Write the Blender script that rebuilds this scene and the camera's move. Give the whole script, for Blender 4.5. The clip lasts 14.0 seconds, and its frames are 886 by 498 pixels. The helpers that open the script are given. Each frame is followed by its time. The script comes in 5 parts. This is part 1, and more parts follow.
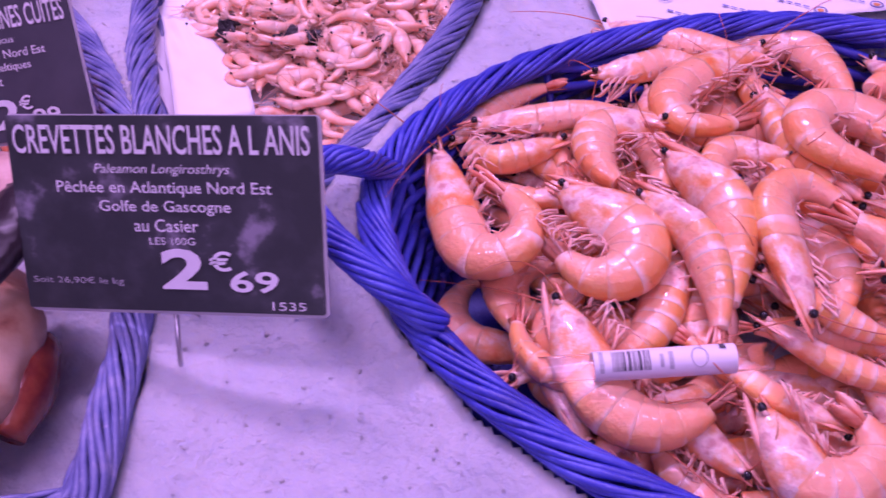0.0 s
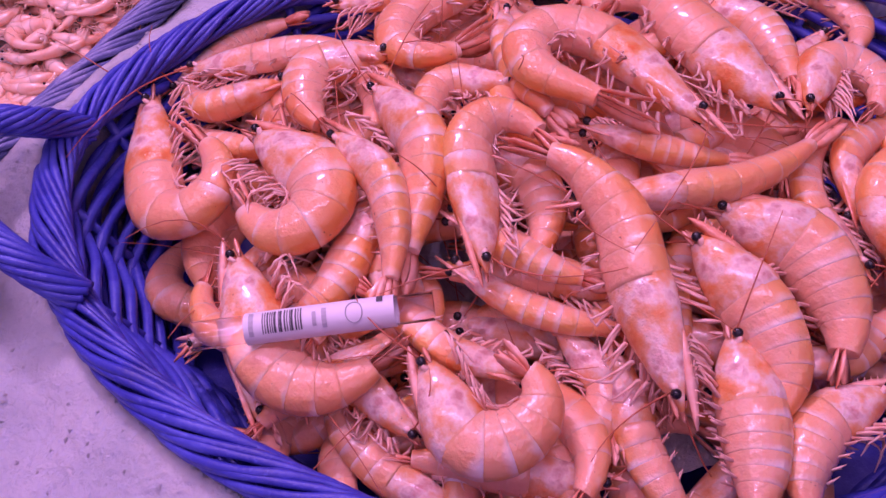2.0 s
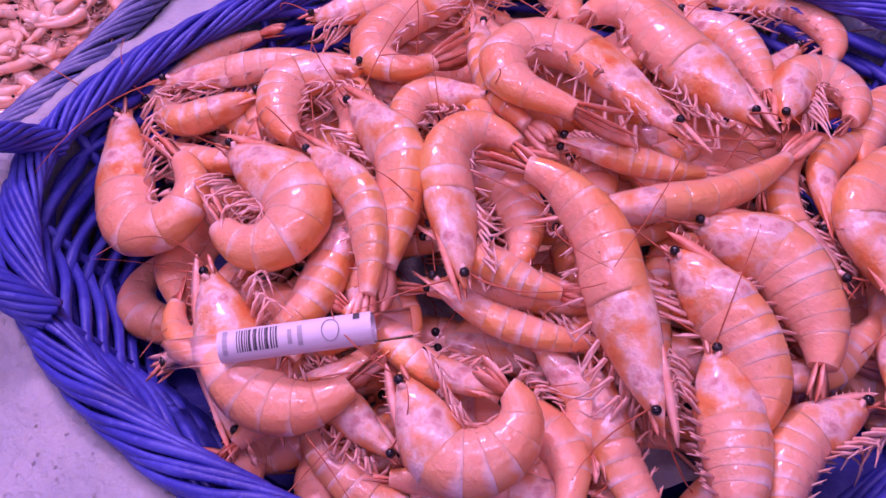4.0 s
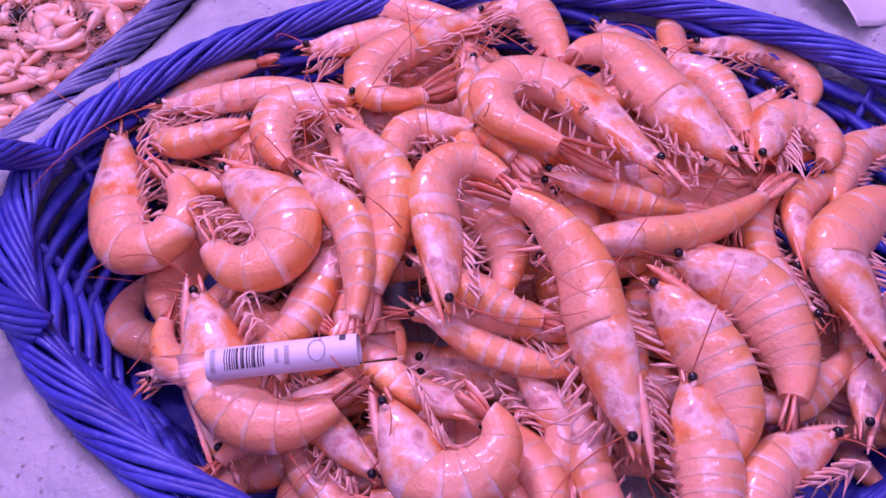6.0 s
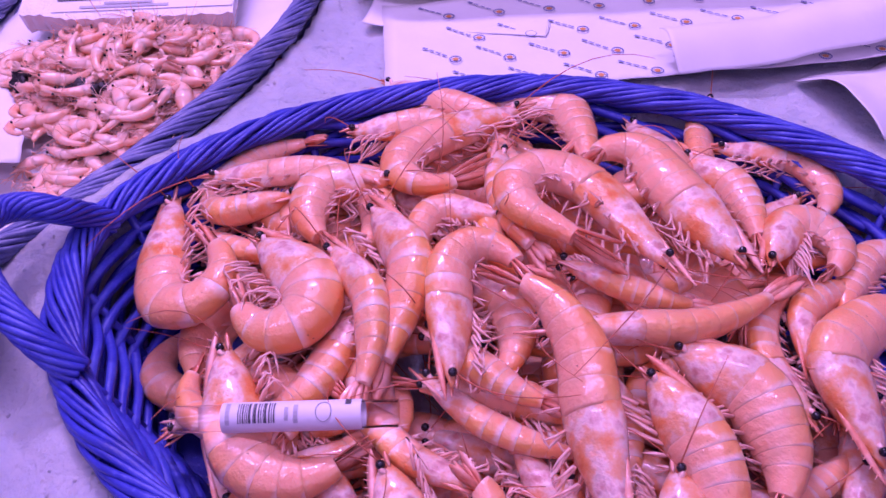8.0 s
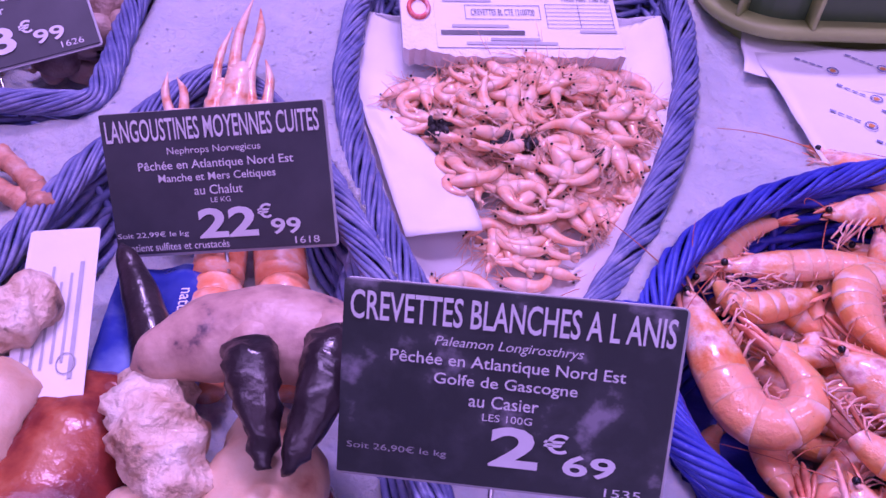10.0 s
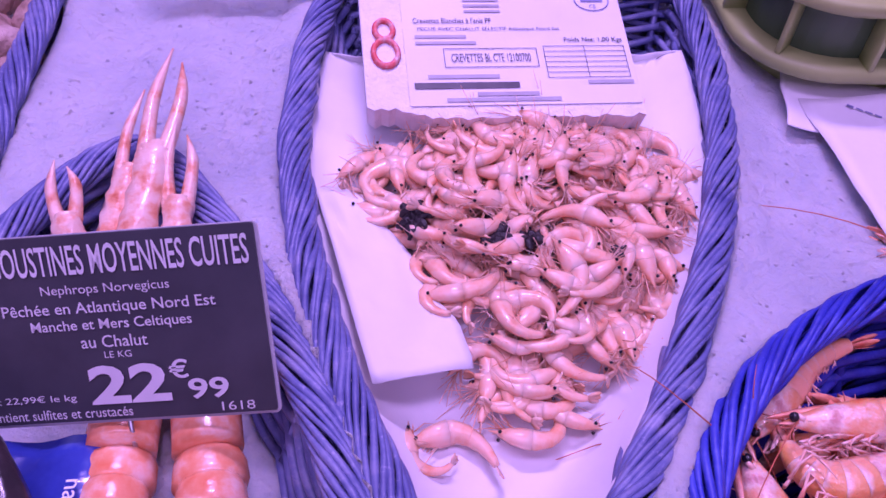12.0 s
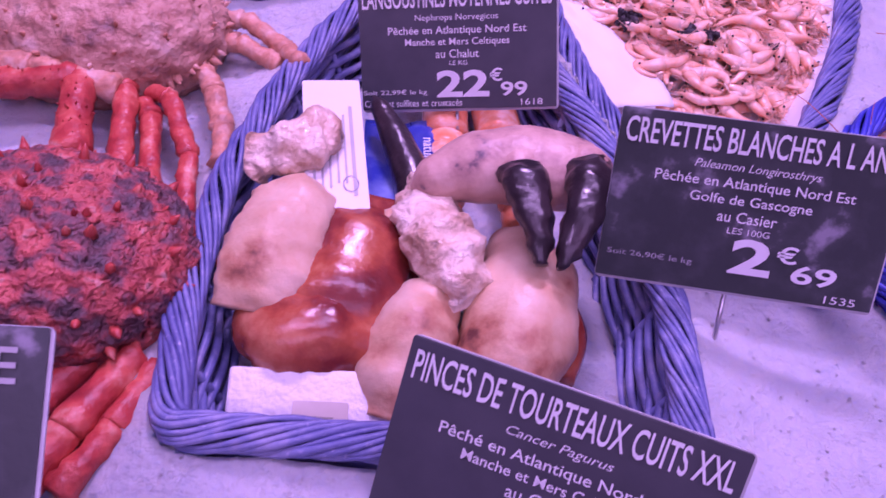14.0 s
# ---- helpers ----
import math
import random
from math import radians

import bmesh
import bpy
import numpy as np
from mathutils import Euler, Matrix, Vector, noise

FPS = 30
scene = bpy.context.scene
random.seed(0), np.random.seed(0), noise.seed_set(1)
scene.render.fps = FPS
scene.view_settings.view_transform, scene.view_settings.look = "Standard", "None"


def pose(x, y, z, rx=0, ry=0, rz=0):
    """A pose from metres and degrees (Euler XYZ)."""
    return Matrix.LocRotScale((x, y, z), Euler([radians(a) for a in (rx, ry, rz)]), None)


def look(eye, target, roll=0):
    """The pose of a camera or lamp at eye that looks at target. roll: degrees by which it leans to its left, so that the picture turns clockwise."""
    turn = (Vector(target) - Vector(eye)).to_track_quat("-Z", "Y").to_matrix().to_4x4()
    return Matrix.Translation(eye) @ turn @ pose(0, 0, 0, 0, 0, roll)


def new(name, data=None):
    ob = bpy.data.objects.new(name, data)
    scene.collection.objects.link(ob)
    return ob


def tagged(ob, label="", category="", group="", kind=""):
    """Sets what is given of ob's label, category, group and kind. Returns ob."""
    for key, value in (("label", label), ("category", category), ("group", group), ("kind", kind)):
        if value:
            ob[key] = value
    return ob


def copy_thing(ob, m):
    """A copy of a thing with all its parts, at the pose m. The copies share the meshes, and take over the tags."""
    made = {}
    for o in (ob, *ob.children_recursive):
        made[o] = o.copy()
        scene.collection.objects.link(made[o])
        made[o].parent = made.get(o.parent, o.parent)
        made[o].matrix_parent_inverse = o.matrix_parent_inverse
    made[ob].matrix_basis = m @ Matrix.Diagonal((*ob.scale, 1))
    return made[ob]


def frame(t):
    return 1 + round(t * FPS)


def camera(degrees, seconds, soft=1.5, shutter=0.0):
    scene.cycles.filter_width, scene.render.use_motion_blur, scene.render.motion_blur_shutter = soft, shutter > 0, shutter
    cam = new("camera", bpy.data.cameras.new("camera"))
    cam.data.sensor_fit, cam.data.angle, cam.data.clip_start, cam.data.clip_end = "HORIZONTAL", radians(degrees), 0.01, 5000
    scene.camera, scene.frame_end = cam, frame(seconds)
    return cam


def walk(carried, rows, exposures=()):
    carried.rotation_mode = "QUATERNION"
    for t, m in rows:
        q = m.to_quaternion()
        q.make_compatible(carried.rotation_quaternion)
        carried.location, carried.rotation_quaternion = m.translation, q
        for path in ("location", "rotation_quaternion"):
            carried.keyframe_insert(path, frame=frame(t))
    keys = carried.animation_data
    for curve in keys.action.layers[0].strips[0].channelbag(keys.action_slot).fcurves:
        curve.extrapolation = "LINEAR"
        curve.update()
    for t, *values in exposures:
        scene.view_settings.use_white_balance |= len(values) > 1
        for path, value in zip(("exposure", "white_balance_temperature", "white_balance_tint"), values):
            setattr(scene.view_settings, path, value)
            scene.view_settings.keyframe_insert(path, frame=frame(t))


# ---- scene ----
cam = camera(55.5, 14.0, shutter=0.16)
PATH = [
    (0, (0.01, -0.02, 0.194), (0.047, 1.39, -1.223), -2.2),
    (0.5, (0.073, -0.017, 0.194), (0.077, 1.342, -1.274), -4.2),
    (1, (0.102, -0.011, 0.184), (0.128, 1.306, -1.32), -4.8),
    (1.5, (0.102, -0.01, 0.18), (0.127, 1.289, -1.341), -5.8),
    (2, (0.102, -0.011, 0.18), (0.126, 1.284, -1.344), -6.3),
    (2.2, (0.101, -0.013, 0.18), (0.131, 1.289, -1.339), -6.3),
    (4.3, (0.103, -0.008, 0.179), (0.191, 1.302, -1.33), -4.4),
    (4.5, (0.104, -0.008, 0.179), (0.196, 1.314, -1.32), -3.9),
    (5, (0.101, -0.008, 0.181), (0.226, 1.337, -1.295), -1.9),
    (5.5, (0.099, -0.012, 0.185), (0.235, 1.357, -1.267), -1.3),
    (6, (0.101, -0.014, 0.182), (0.229, 1.349, -1.275), -1.8),
    (6.5, (0.104, -0.014, 0.179), (0.21, 1.341, -1.288), -2.1),
    (7, (0.12, -0.015, 0.179), (0.171, 1.389, -1.244), -2.5),
    (7.5, (0.122, -0.025, 0.188), (0.126, 1.446, -1.167), -2.2),
    (8, (0.115, -0.026, 0.192), (0.103, 1.478, -1.126), -1.9),
    (8.5, (0.073, -0.019, 0.201), (0.075, 1.479, -1.125), -1.1),
    (9, (-0.003, 0.002, 0.218), (0.018, 1.462, -1.149), 0.6),
    (9.2, (-0.03, 0.01, 0.219), (0.003, 1.461, -1.156), 1.4),
    (11.3, (-0.1035, 0.0735, 0.2180), (0.1165, 1.4115, -1.2410), 6.5),
    (11.5, (-0.0955, 0.0925, 0.2110), (0.1235, 1.4335, -1.2460), 6.2),
    (12, (-0.0825, 0.1125, 0.2000), (0.0905, 1.4655, -1.2620), 5.1),
    (12.5, (-0.0942, 0.0721, 0.2360), (0.0348, 1.4521, -1.2060), 4.1),
    (13, (-0.0968, 0.0268, 0.2480), (-0.0268, 1.4308, -1.1750), 3.0),
    (13.5, (-0.1205, -0.0099, 0.2250), (-0.0815, 1.3741, -1.2190), 2.0),
    (14, (-0.1544, -0.0336, 0.2200), (-0.1074, 1.3004, -1.2690), 5.1),
]
EXPO = [(0, 0.0, 6400, 10), (1.0, -0.15, 7500, 10), (2.2, -0.2, 7600, 10), (4.3, -0.1, 6900, 10), (5.0, -0.08, 6550, 10), (7.5, -0.1, 5900, 10), (9.0, -0.15, 5600, 10), (11.3, -0.1, 5700, 10), (12.5, -0.28, 5650, 10), (13.5, -0.15, 5650, 10), (14, 0.08, 6150, 10)]
walk(cam, [(t, look(eye, target, roll)) for t, eye, target, roll in PATH], EXPO)

# ---- world and lamps ----
world = bpy.data.worlds.new("world")
scene.world = world
world.use_nodes = True
world.node_tree.nodes["Background"].inputs[0].default_value = (0.52, 0.32, 0.8, 1)
world.node_tree.nodes["Background"].inputs[1].default_value = 0.25

LAMP_TINT = (0.72, 0.40, 1.0)


def area_lamp(name, x, y, z, sx, sy, watts, rx=0.0, ry=0.0):
    data = bpy.data.lights.new(name, "AREA")
    data.shape, data.size, data.size_y, data.energy, data.color = "RECTANGLE", sx, sy, watts, LAMP_TINT
    ob = new(name, data)
    ob.matrix_world = pose(x, y, z, rx, ry, 0)
    return ob


area_lamp("canopy_light_back", -0.10, 0.85, 1.05, 0.30, 0.10, 14.0, -38)
area_lamp("canopy_light_front", -0.15, 0.20, 1.15, 1.4, 0.12, 12.0)
# added soft fill, brightens the south wall that the signs reflect
area_lamp("shop_ceiling_light", 0.0, -1.1, 1.62, 3.0, 0.8, 24.0)


# ---- small tools ----
def part(name, bm, material, parent=None, label="", smooth=True):
    me = bpy.data.meshes.new(name)
    bm.to_mesh(me)
    bm.free()
    if material is not None:
        for m in material if isinstance(material, (list, tuple)) else [material]:
            me.materials.append(m)
    if smooth:
        me.shade_smooth()
    ob = new(name, me)
    if parent is not None:
        ob.parent = parent
    if label:
        ob["label"] = label
    return ob


def raw(name, verts, faces, material, parent=None, label="", smooth=True, uv=None, slots=None):
    me = bpy.data.meshes.new(name)
    me.from_pydata(verts, [], faces)
    for m in material if isinstance(material, (list, tuple)) else [material]:
        me.materials.append(m)
    if uv is not None:
        layer = me.uv_layers.new(name="UVMap")
        for loop in me.loops:
            layer.data[loop.index].uv = uv[loop.vertex_index]
    if slots is not None:
        me.polygons.foreach_set("material_index", slots)
    if smooth:
        me.shade_smooth()
    me.update()
    ob = new(name, me)
    if parent is not None:
        ob.parent = parent
    if label:
        ob["label"] = label
    return ob


def empty(name, m, label, category, group="", kind=""):
    ob = new(name)
    ob.empty_display_size = 0.01
    ob.matrix_world = m
    return tagged(ob, label, category, group, kind)


def tube_data(pts, radii, sides=6, closed=False, cap=True):
    """Vertices and faces of a round rod along points."""
    pts = [Vector(p) for p in pts]
    n = len(pts)
    verts, faces = [], []
    up = Vector((0, 0, 1))
    for i, p in enumerate(pts):
        a = pts[(i - 1) % n] if (closed or i > 0) else p
        b = pts[(i + 1) % n] if (closed or i < n - 1) else p
        d = (b - a)
        d = d.normalized() if d.length > 1e-9 else Vector((1, 0, 0))
        side = d.cross(up)
        side = side.normalized() if side.length > 1e-4 else Vector((1, 0, 0))
        top = side.cross(d)
        r = radii[i] if isinstance(radii, (list, tuple)) else radii
        for k in range(sides):
            ang = 2 * math.pi * k / sides
            verts.append(p + side * (r * math.cos(ang)) + top * (r * math.sin(ang)))
    rows = n if closed else n - 1
    for i in range(rows):
        j = (i + 1) % n
        for k in range(sides):
            l = (k + 1) % sides
            faces.append((i * sides + k, i * sides + l, j * sides + l, j * sides + k))
    if cap and not closed:
        faces.append(tuple(range(sides))[::-1])
        faces.append(tuple((n - 1) * sides + k for k in range(sides)))
    return verts, faces


def merge(chunks):
    verts, faces = [], []
    for v, f in chunks:
        o = len(verts)
        verts.extend(v)
        faces.extend(tuple(i + o for i in face) for face in f)
    return verts, faces


def box_bm(sx, sy, sz, bevel=0.0, seg=2, at=(0, 0, 0)):
    bm = bmesh.new()
    bmesh.ops.create_cube(bm, size=1.0, matrix=Matrix.Translation(at) @ Matrix.Diagonal((sx, sy, sz, 1)))
    if bevel:
        bmesh.ops.bevel(bm, geom=bm.edges[:], offset=bevel, segments=seg, affect="EDGES", profile=0.5)
    return bm


# ---- materials ----
def material(name):
    m = bpy.data.materials.new(name)
    m.use_nodes = True
    nt = m.node_tree
    return m, nt, nt.nodes["Principled BSDF"]


def node(nt, kind, **inputs):
    n = nt.nodes.new(kind)
    for key, value in inputs.items():
        n.inputs[key.replace("_", " ")].default_value = value
    return n


def ramp(nt, fac, stops):
    n = nt.nodes.new("ShaderNodeValToRGB")
    while len(n.color_ramp.elements) < len(stops):
        n.color_ramp.elements.new(0.5)
    for e, (pos, col) in zip(n.color_ramp.elements, stops):
        e.position, e.color = pos, (*col, 1)
    nt.links.new(fac, n.inputs[0])
    return n.outputs[0]


def noise_tex(nt, scale, detail=4.0, rough=0.55, coord="Object", distort=0.0):
    co = nt.nodes.new("ShaderNodeTexCoord")
    n = node(nt, "ShaderNodeTexNoise", Scale=scale, Detail=detail, Roughness=rough, Distortion=distort)
    nt.links.new(co.outputs[coord], n.inputs["Vector"])
    return n.outputs["Fac"]


def bump(nt, bsdf, heights):
    last = None
    for fac, strength, dist in heights:
        b = node(nt, "ShaderNodeBump", Strength=strength, Distance=dist)
        nt.links.new(fac, b.inputs["Height"])
        if last:
            nt.links.new(last, b.inputs["Normal"])
        last = b.outputs["Normal"]
    nt.links.new(last, bsdf.inputs["Normal"])


def mix(nt, fac, a, b, kind="MIX"):
    n = nt.nodes.new("ShaderNodeMix")
    n.data_type, n.blend_type = "RGBA", kind
    for sock, v in ((0, fac), (6, a), (7, b)):
        if hasattr(v, "is_linked"):
            nt.links.new(v, n.inputs[sock])
        elif sock == 0:
            n.inputs[0].default_value = v
        else:
            n.inputs[sock].default_value = (*v, 1)
    return n.outputs[2]


def mottled(name, stops, scale=60.0, rough=0.5, relief=0.3, fine=400.0, dist=0.001, metal=0.0, spec=0.5, detail=5.0, sss=0.0, coat=0.0):
    m, nt, b = material(name)
    nt.links.new(ramp(nt, noise_tex(nt, scale, detail), stops), b.inputs["Base Color"])
    b.inputs["Roughness"].default_value, b.inputs["Metallic"].default_value = rough, metal
    b.inputs["Specular IOR Level"].default_value = spec
    b.inputs["Coat Weight"].default_value = coat
    b.inputs["Coat Roughness"].default_value = 0.1
    if sss:
        b.inputs["Subsurface Weight"].default_value = sss
        b.inputs["Subsurface Radius"].default_value = (0.004, 0.002, 0.0015)
        b.inputs["Subsurface Scale"].default_value = 1.0
    if relief:
        bump(nt, b, [(noise_tex(nt, fine, 3.0), relief, dist), (noise_tex(nt, scale * 1.7, 2.0), relief, dist * 2)])
    return m


def wicker_material(name, dark, mid, light):
    m, nt, b = material(name)
    co = nt.nodes.new("ShaderNodeTexCoord")
    info = nt.nodes.new("ShaderNodeObjectInfo")
    geo = nt.nodes.new("ShaderNodeNewGeometry")
    base = ramp(nt, noise_tex(nt, 55.0, 5.0, 0.65), [(0.30, dark), (0.5, mid), (0.75, light)])
    tone = ramp(nt, geo.outputs["Random Per Island"], [(0.0, (0.72, 0.72, 0.74)), (1.0, (1.12, 1.1, 1.06))])
    worn = ramp(nt, noise_tex(nt, 420.0, 3.0, 0.7), [(0.60, (0, 0, 0)), (0.78, (1, 1, 1))])
    col = mix(nt, 1.0, base, tone, "MULTIPLY")
    nt.links.new(mix(nt, worn, col, light), b.inputs["Base Color"])
    b.inputs["Roughness"].default_value = 0.42
    bump(nt, b, [(noise_tex(nt, 900.0, 3.0), 0.35, 0.0006), (noise_tex(nt, 160.0, 3.0), 0.3, 0.0012)])
    return m


BLUE_WICKER = wicker_material("blue_wicker", (0.025, 0.028, 0.30), (0.045, 0.055, 0.46), (0.10, 0.13, 0.62))
GREY_WICKER = wicker_material("faded_wicker", (0.08, 0.09, 0.27), (0.15, 0.17, 0.38), (0.36, 0.36, 0.54))


def ice_material():
    m, nt, b = material("crushed_ice")
    fac = noise_tex(nt, 28.0, 6.0, 0.6)
    nt.links.new(ramp(nt, fac, [(0.3, (0.62, 0.66, 0.74)), (0.55, (0.76, 0.78, 0.84)), (0.8, (0.86, 0.87, 0.90))]), b.inputs["Base Color"])
    b.inputs["Roughness"].default_value = 0.38
    b.inputs["Subsurface Weight"].default_value = 0.5
    b.inputs["Subsurface Radius"].default_value = (0.006, 0.007, 0.009)
    b.inputs["Subsurface Scale"].default_value = 1.0
    co = nt.nodes.new("ShaderNodeTexCoord")
    vor = node(nt, "ShaderNodeTexVoronoi", Scale=300.0)
    nt.links.new(co.outputs["Object"], vor.inputs["Vector"])
    flake = node(nt, "ShaderNodeTexVoronoi", Scale=130.0)
    flake.feature = "SMOOTH_F1"
    nt.links.new(co.outputs["Object"], flake.inputs["Vector"])
    bump(nt, b, [(vor.outputs["Distance"], 0.7, 0.0020), (flake.outputs["Distance"], 0.5, 0.003), (noise_tex(nt, 150.0, 7.0, 0.72), 1.0, 0.006)])
    return m


ICE = ice_material()
WALL = mottled("painted_wall", [(0.3, (0.62, 0.61, 0.64)), (0.7, (0.7, 0.69, 0.72))], 3.0, 0.6, 0.1, 60.0)
FLOOR = mottled("shop_floor", [(0.3, (0.3, 0.29, 0.28)), (0.7, (0.4, 0.39, 0.38))], 4.0, 0.35, 0.1, 80.0)
STEEL = mottled("brushed_steel", [(0.3, (0.5, 0.5, 0.52)), (0.7, (0.62, 0.62, 0.64))], 8.0, 0.3, 0.1, 300.0, metal=1.0)


# ---- outlines of the sunken baskets ----
def oval(cx, cy, a, b, turn, power, n):
    out = []
    for i in range(n):
        th = 2 * math.pi * i / n
        c, s = math.cos(th), math.sin(th)
        r = (abs(c) ** power + abs(s) ** power) ** (-1 / power)
        u, v = a * r * c, b * r * s
        out.append((cx + u * math.cos(turn) - v * math.sin(turn), cy + u * math.sin(turn) + v * math.cos(turn)))
    return out


def boat(cx, flat, tip, half, skew, n):
    """A basket with one straight end and one that runs to a rounded point. flat, tip: y of the two ends."""
    shape = [(0.0, 0.0), (0.0, 0.55), (0.0, 0.93), (0.02, 1.0), (0.2, 1.04), (0.4, 0.99), (0.58, 0.84), (0.74, 0.63), (0.87, 0.41), (0.95, 0.24), (0.99, 0.10), (1.0, 0.0)]
    side = [(cx + skew * s + half * w, flat + (tip - flat) * s) for s, w in shape]
    other = [(cx + skew * s - half * w, flat + (tip - flat) * s) for s, w in shape[1:-1]][::-1]
    return resample(side + other, n)


def resample(poly, n, smooth=3):
    pts = np.array(poly, float)
    closed = np.vstack([pts, pts[:1]])
    d = np.r_[0, np.cumsum(np.linalg.norm(np.diff(closed, axis=0), axis=1))]
    s = np.linspace(0, d[-1], n, endpoint=False)
    out = np.c_[np.interp(s, d, closed[:, 0]), np.interp(s, d, closed[:, 1])]
    for _ in range(smooth):
        out = 0.25 * np.roll(out, 1, 0) + 0.5 * out + 0.25 * np.roll(out, -1, 0)
    return [tuple(p) for p in out]


def inset(poly, d):
    """The outline moved inwards by d."""
    pts = np.array(poly)
    t = np.roll(pts, -1, 0) - np.roll(pts, 1, 0)
    t /= np.linalg.norm(t, axis=1)[:, None]
    nrm = np.c_[-t[:, 1], t[:, 0]]
    area = np.sum(pts[:, 0] * np.roll(pts[:, 1], -1) - np.roll(pts[:, 0], -1) * pts[:, 1])
    return [tuple(p) for p in pts + nrm * (d if area > 0 else -d)]


PRAWN_RIM = oval(0.1445, 0.1618, 0.1574, 0.1228, -0.187, 1.80, 180)
SHRIMP_RIM = boat(-0.020, 0.447, 0.165, 0.081, -0.032, 180)
CLAW_RIM = boat(-0.148, 0.0755, 0.3375, 0.078, -0.012, 180)
WHELK_RIM = resample([(-0.2024, 0.3048), (-0.2044, 0.395), (-0.2114, 0.555), (-0.424, 0.555), (-0.434, 0.305)], 180, 6)
BASKETS = [PRAWN_RIM, SHRIMP_RIM, CLAW_RIM, WHELK_RIM]
RIM_Z = 0.012


def inside_depth(x, y, poly):
    """Signed distance to an outline, positive inside, for arrays."""
    p = np.array(poly)
    q = np.roll(p, -1, 0)
    best = np.full(x.shape, 1e9)
    ins = np.zeros(x.shape, bool)
    for (ax, ay), (bx, by) in zip(p, q):
        ex, ey = bx - ax, by - ay
        t = np.clip(((x - ax) * ex + (y - ay) * ey) / (ex * ex + ey * ey), 0, 1)
        best = np.minimum(best, (x - ax - t * ex) ** 2 + (y - ay - t * ey) ** 2)
        ins ^= ((ay > y) != (by > y)) & (x < ex * (y - ay) / (ey if abs(ey) > 1e-12 else 1e-12) + ax)
    best = np.sqrt(best)
    return np.where(ins, best, -best)


def ice_height(x, y):
    """Height of the bed of ice, hollowed where the baskets are sunk in it."""
    z = np.zeros(x.shape)
    for k, (f, a) in enumerate(((9, 0.006), (23, 0.003), (61, 0.0016), (140, 0.0011))):
        z += a * np.array([noise.noise((px * f + 3.1 * k, py * f - 1.7 * k, 0.4 * k)) for px, py in zip(x.ravel(), y.ravel())]).reshape(x.shape)
    for poly in BASKETS:
        d = inside_depth(x, y, poly)
        z = z + 0.0075 * np.exp(-(np.minimum(d, 0.0) / 0.014) ** 2)
        s = np.clip((d - 0.001) / 0.006, 0, 1)
        z = z * (1 - s) + s * -0.075
    return z


def make_ice():
    xs = np.r_[np.linspace(-1.3, -0.36, 14), np.linspace(-0.35, 0.34, 300), np.linspace(0.36, 1.4, 14)]
    ys = np.r_[np.linspace(-0.45, -0.02, 8), np.linspace(0.0, 0.52, 230), np.linspace(0.54, 0.85, 10)]
    gx, gy = np.meshgrid(xs, ys)
    gz = ice_height(gx, gy)
    verts = list(zip(gx.ravel().tolist(), gy.ravel().tolist(), gz.ravel().tolist()))
    w = len(xs)
    faces = [(j * w + i, j * w + i + 1, (j + 1) * w + i + 1, (j + 1) * w + i) for j in range(len(ys) - 1) for i in range(w - 1)]
    return tagged(raw("ice_bed", verts, faces, ICE), "white crushed ice bed on the fish counter", "ice", kind="structure")


make_ice()


def slab(name, sx, sy, sz, at, mat, label, category="wall"):
    ob = part(name, box_bm(sx, sy, sz, at=(0, 0, 0)), mat, smooth=False)
    ob.location = at
    return tagged(ob, label, category, kind="structure")


slab("floor", 6.0, 5.0, 0.1, (0, 0.3, -1.0), FLOOR, "grey tiled shop floor", "floor")
slab("ceiling", 6.0, 5.0, 0.1, (0, 0.3, 1.75), WALL, "pale painted shop ceiling", "ceiling")
slab("wall_north", 6.0, 0.1, 2.65, (0, 2.75, 0.375), WALL, "pale painted shop wall")
slab("wall_south", 6.0, 0.1, 2.65, (0, -2.15, 0.375), WALL, "pale painted shop wall")
slab("wall_east", 0.1, 4.8, 2.65, (2.95, 0.3, 0.375), WALL, "pale painted shop wall")
slab("wall_west", 0.1, 4.8, 2.65, (-2.95, 0.3, 0.375), WALL, "pale painted shop wall")
slab("counter", 2.7, 1.3, 0.83, (0.05, 0.2, -0.53), STEEL, "brushed steel fish counter under the ice", "counter")


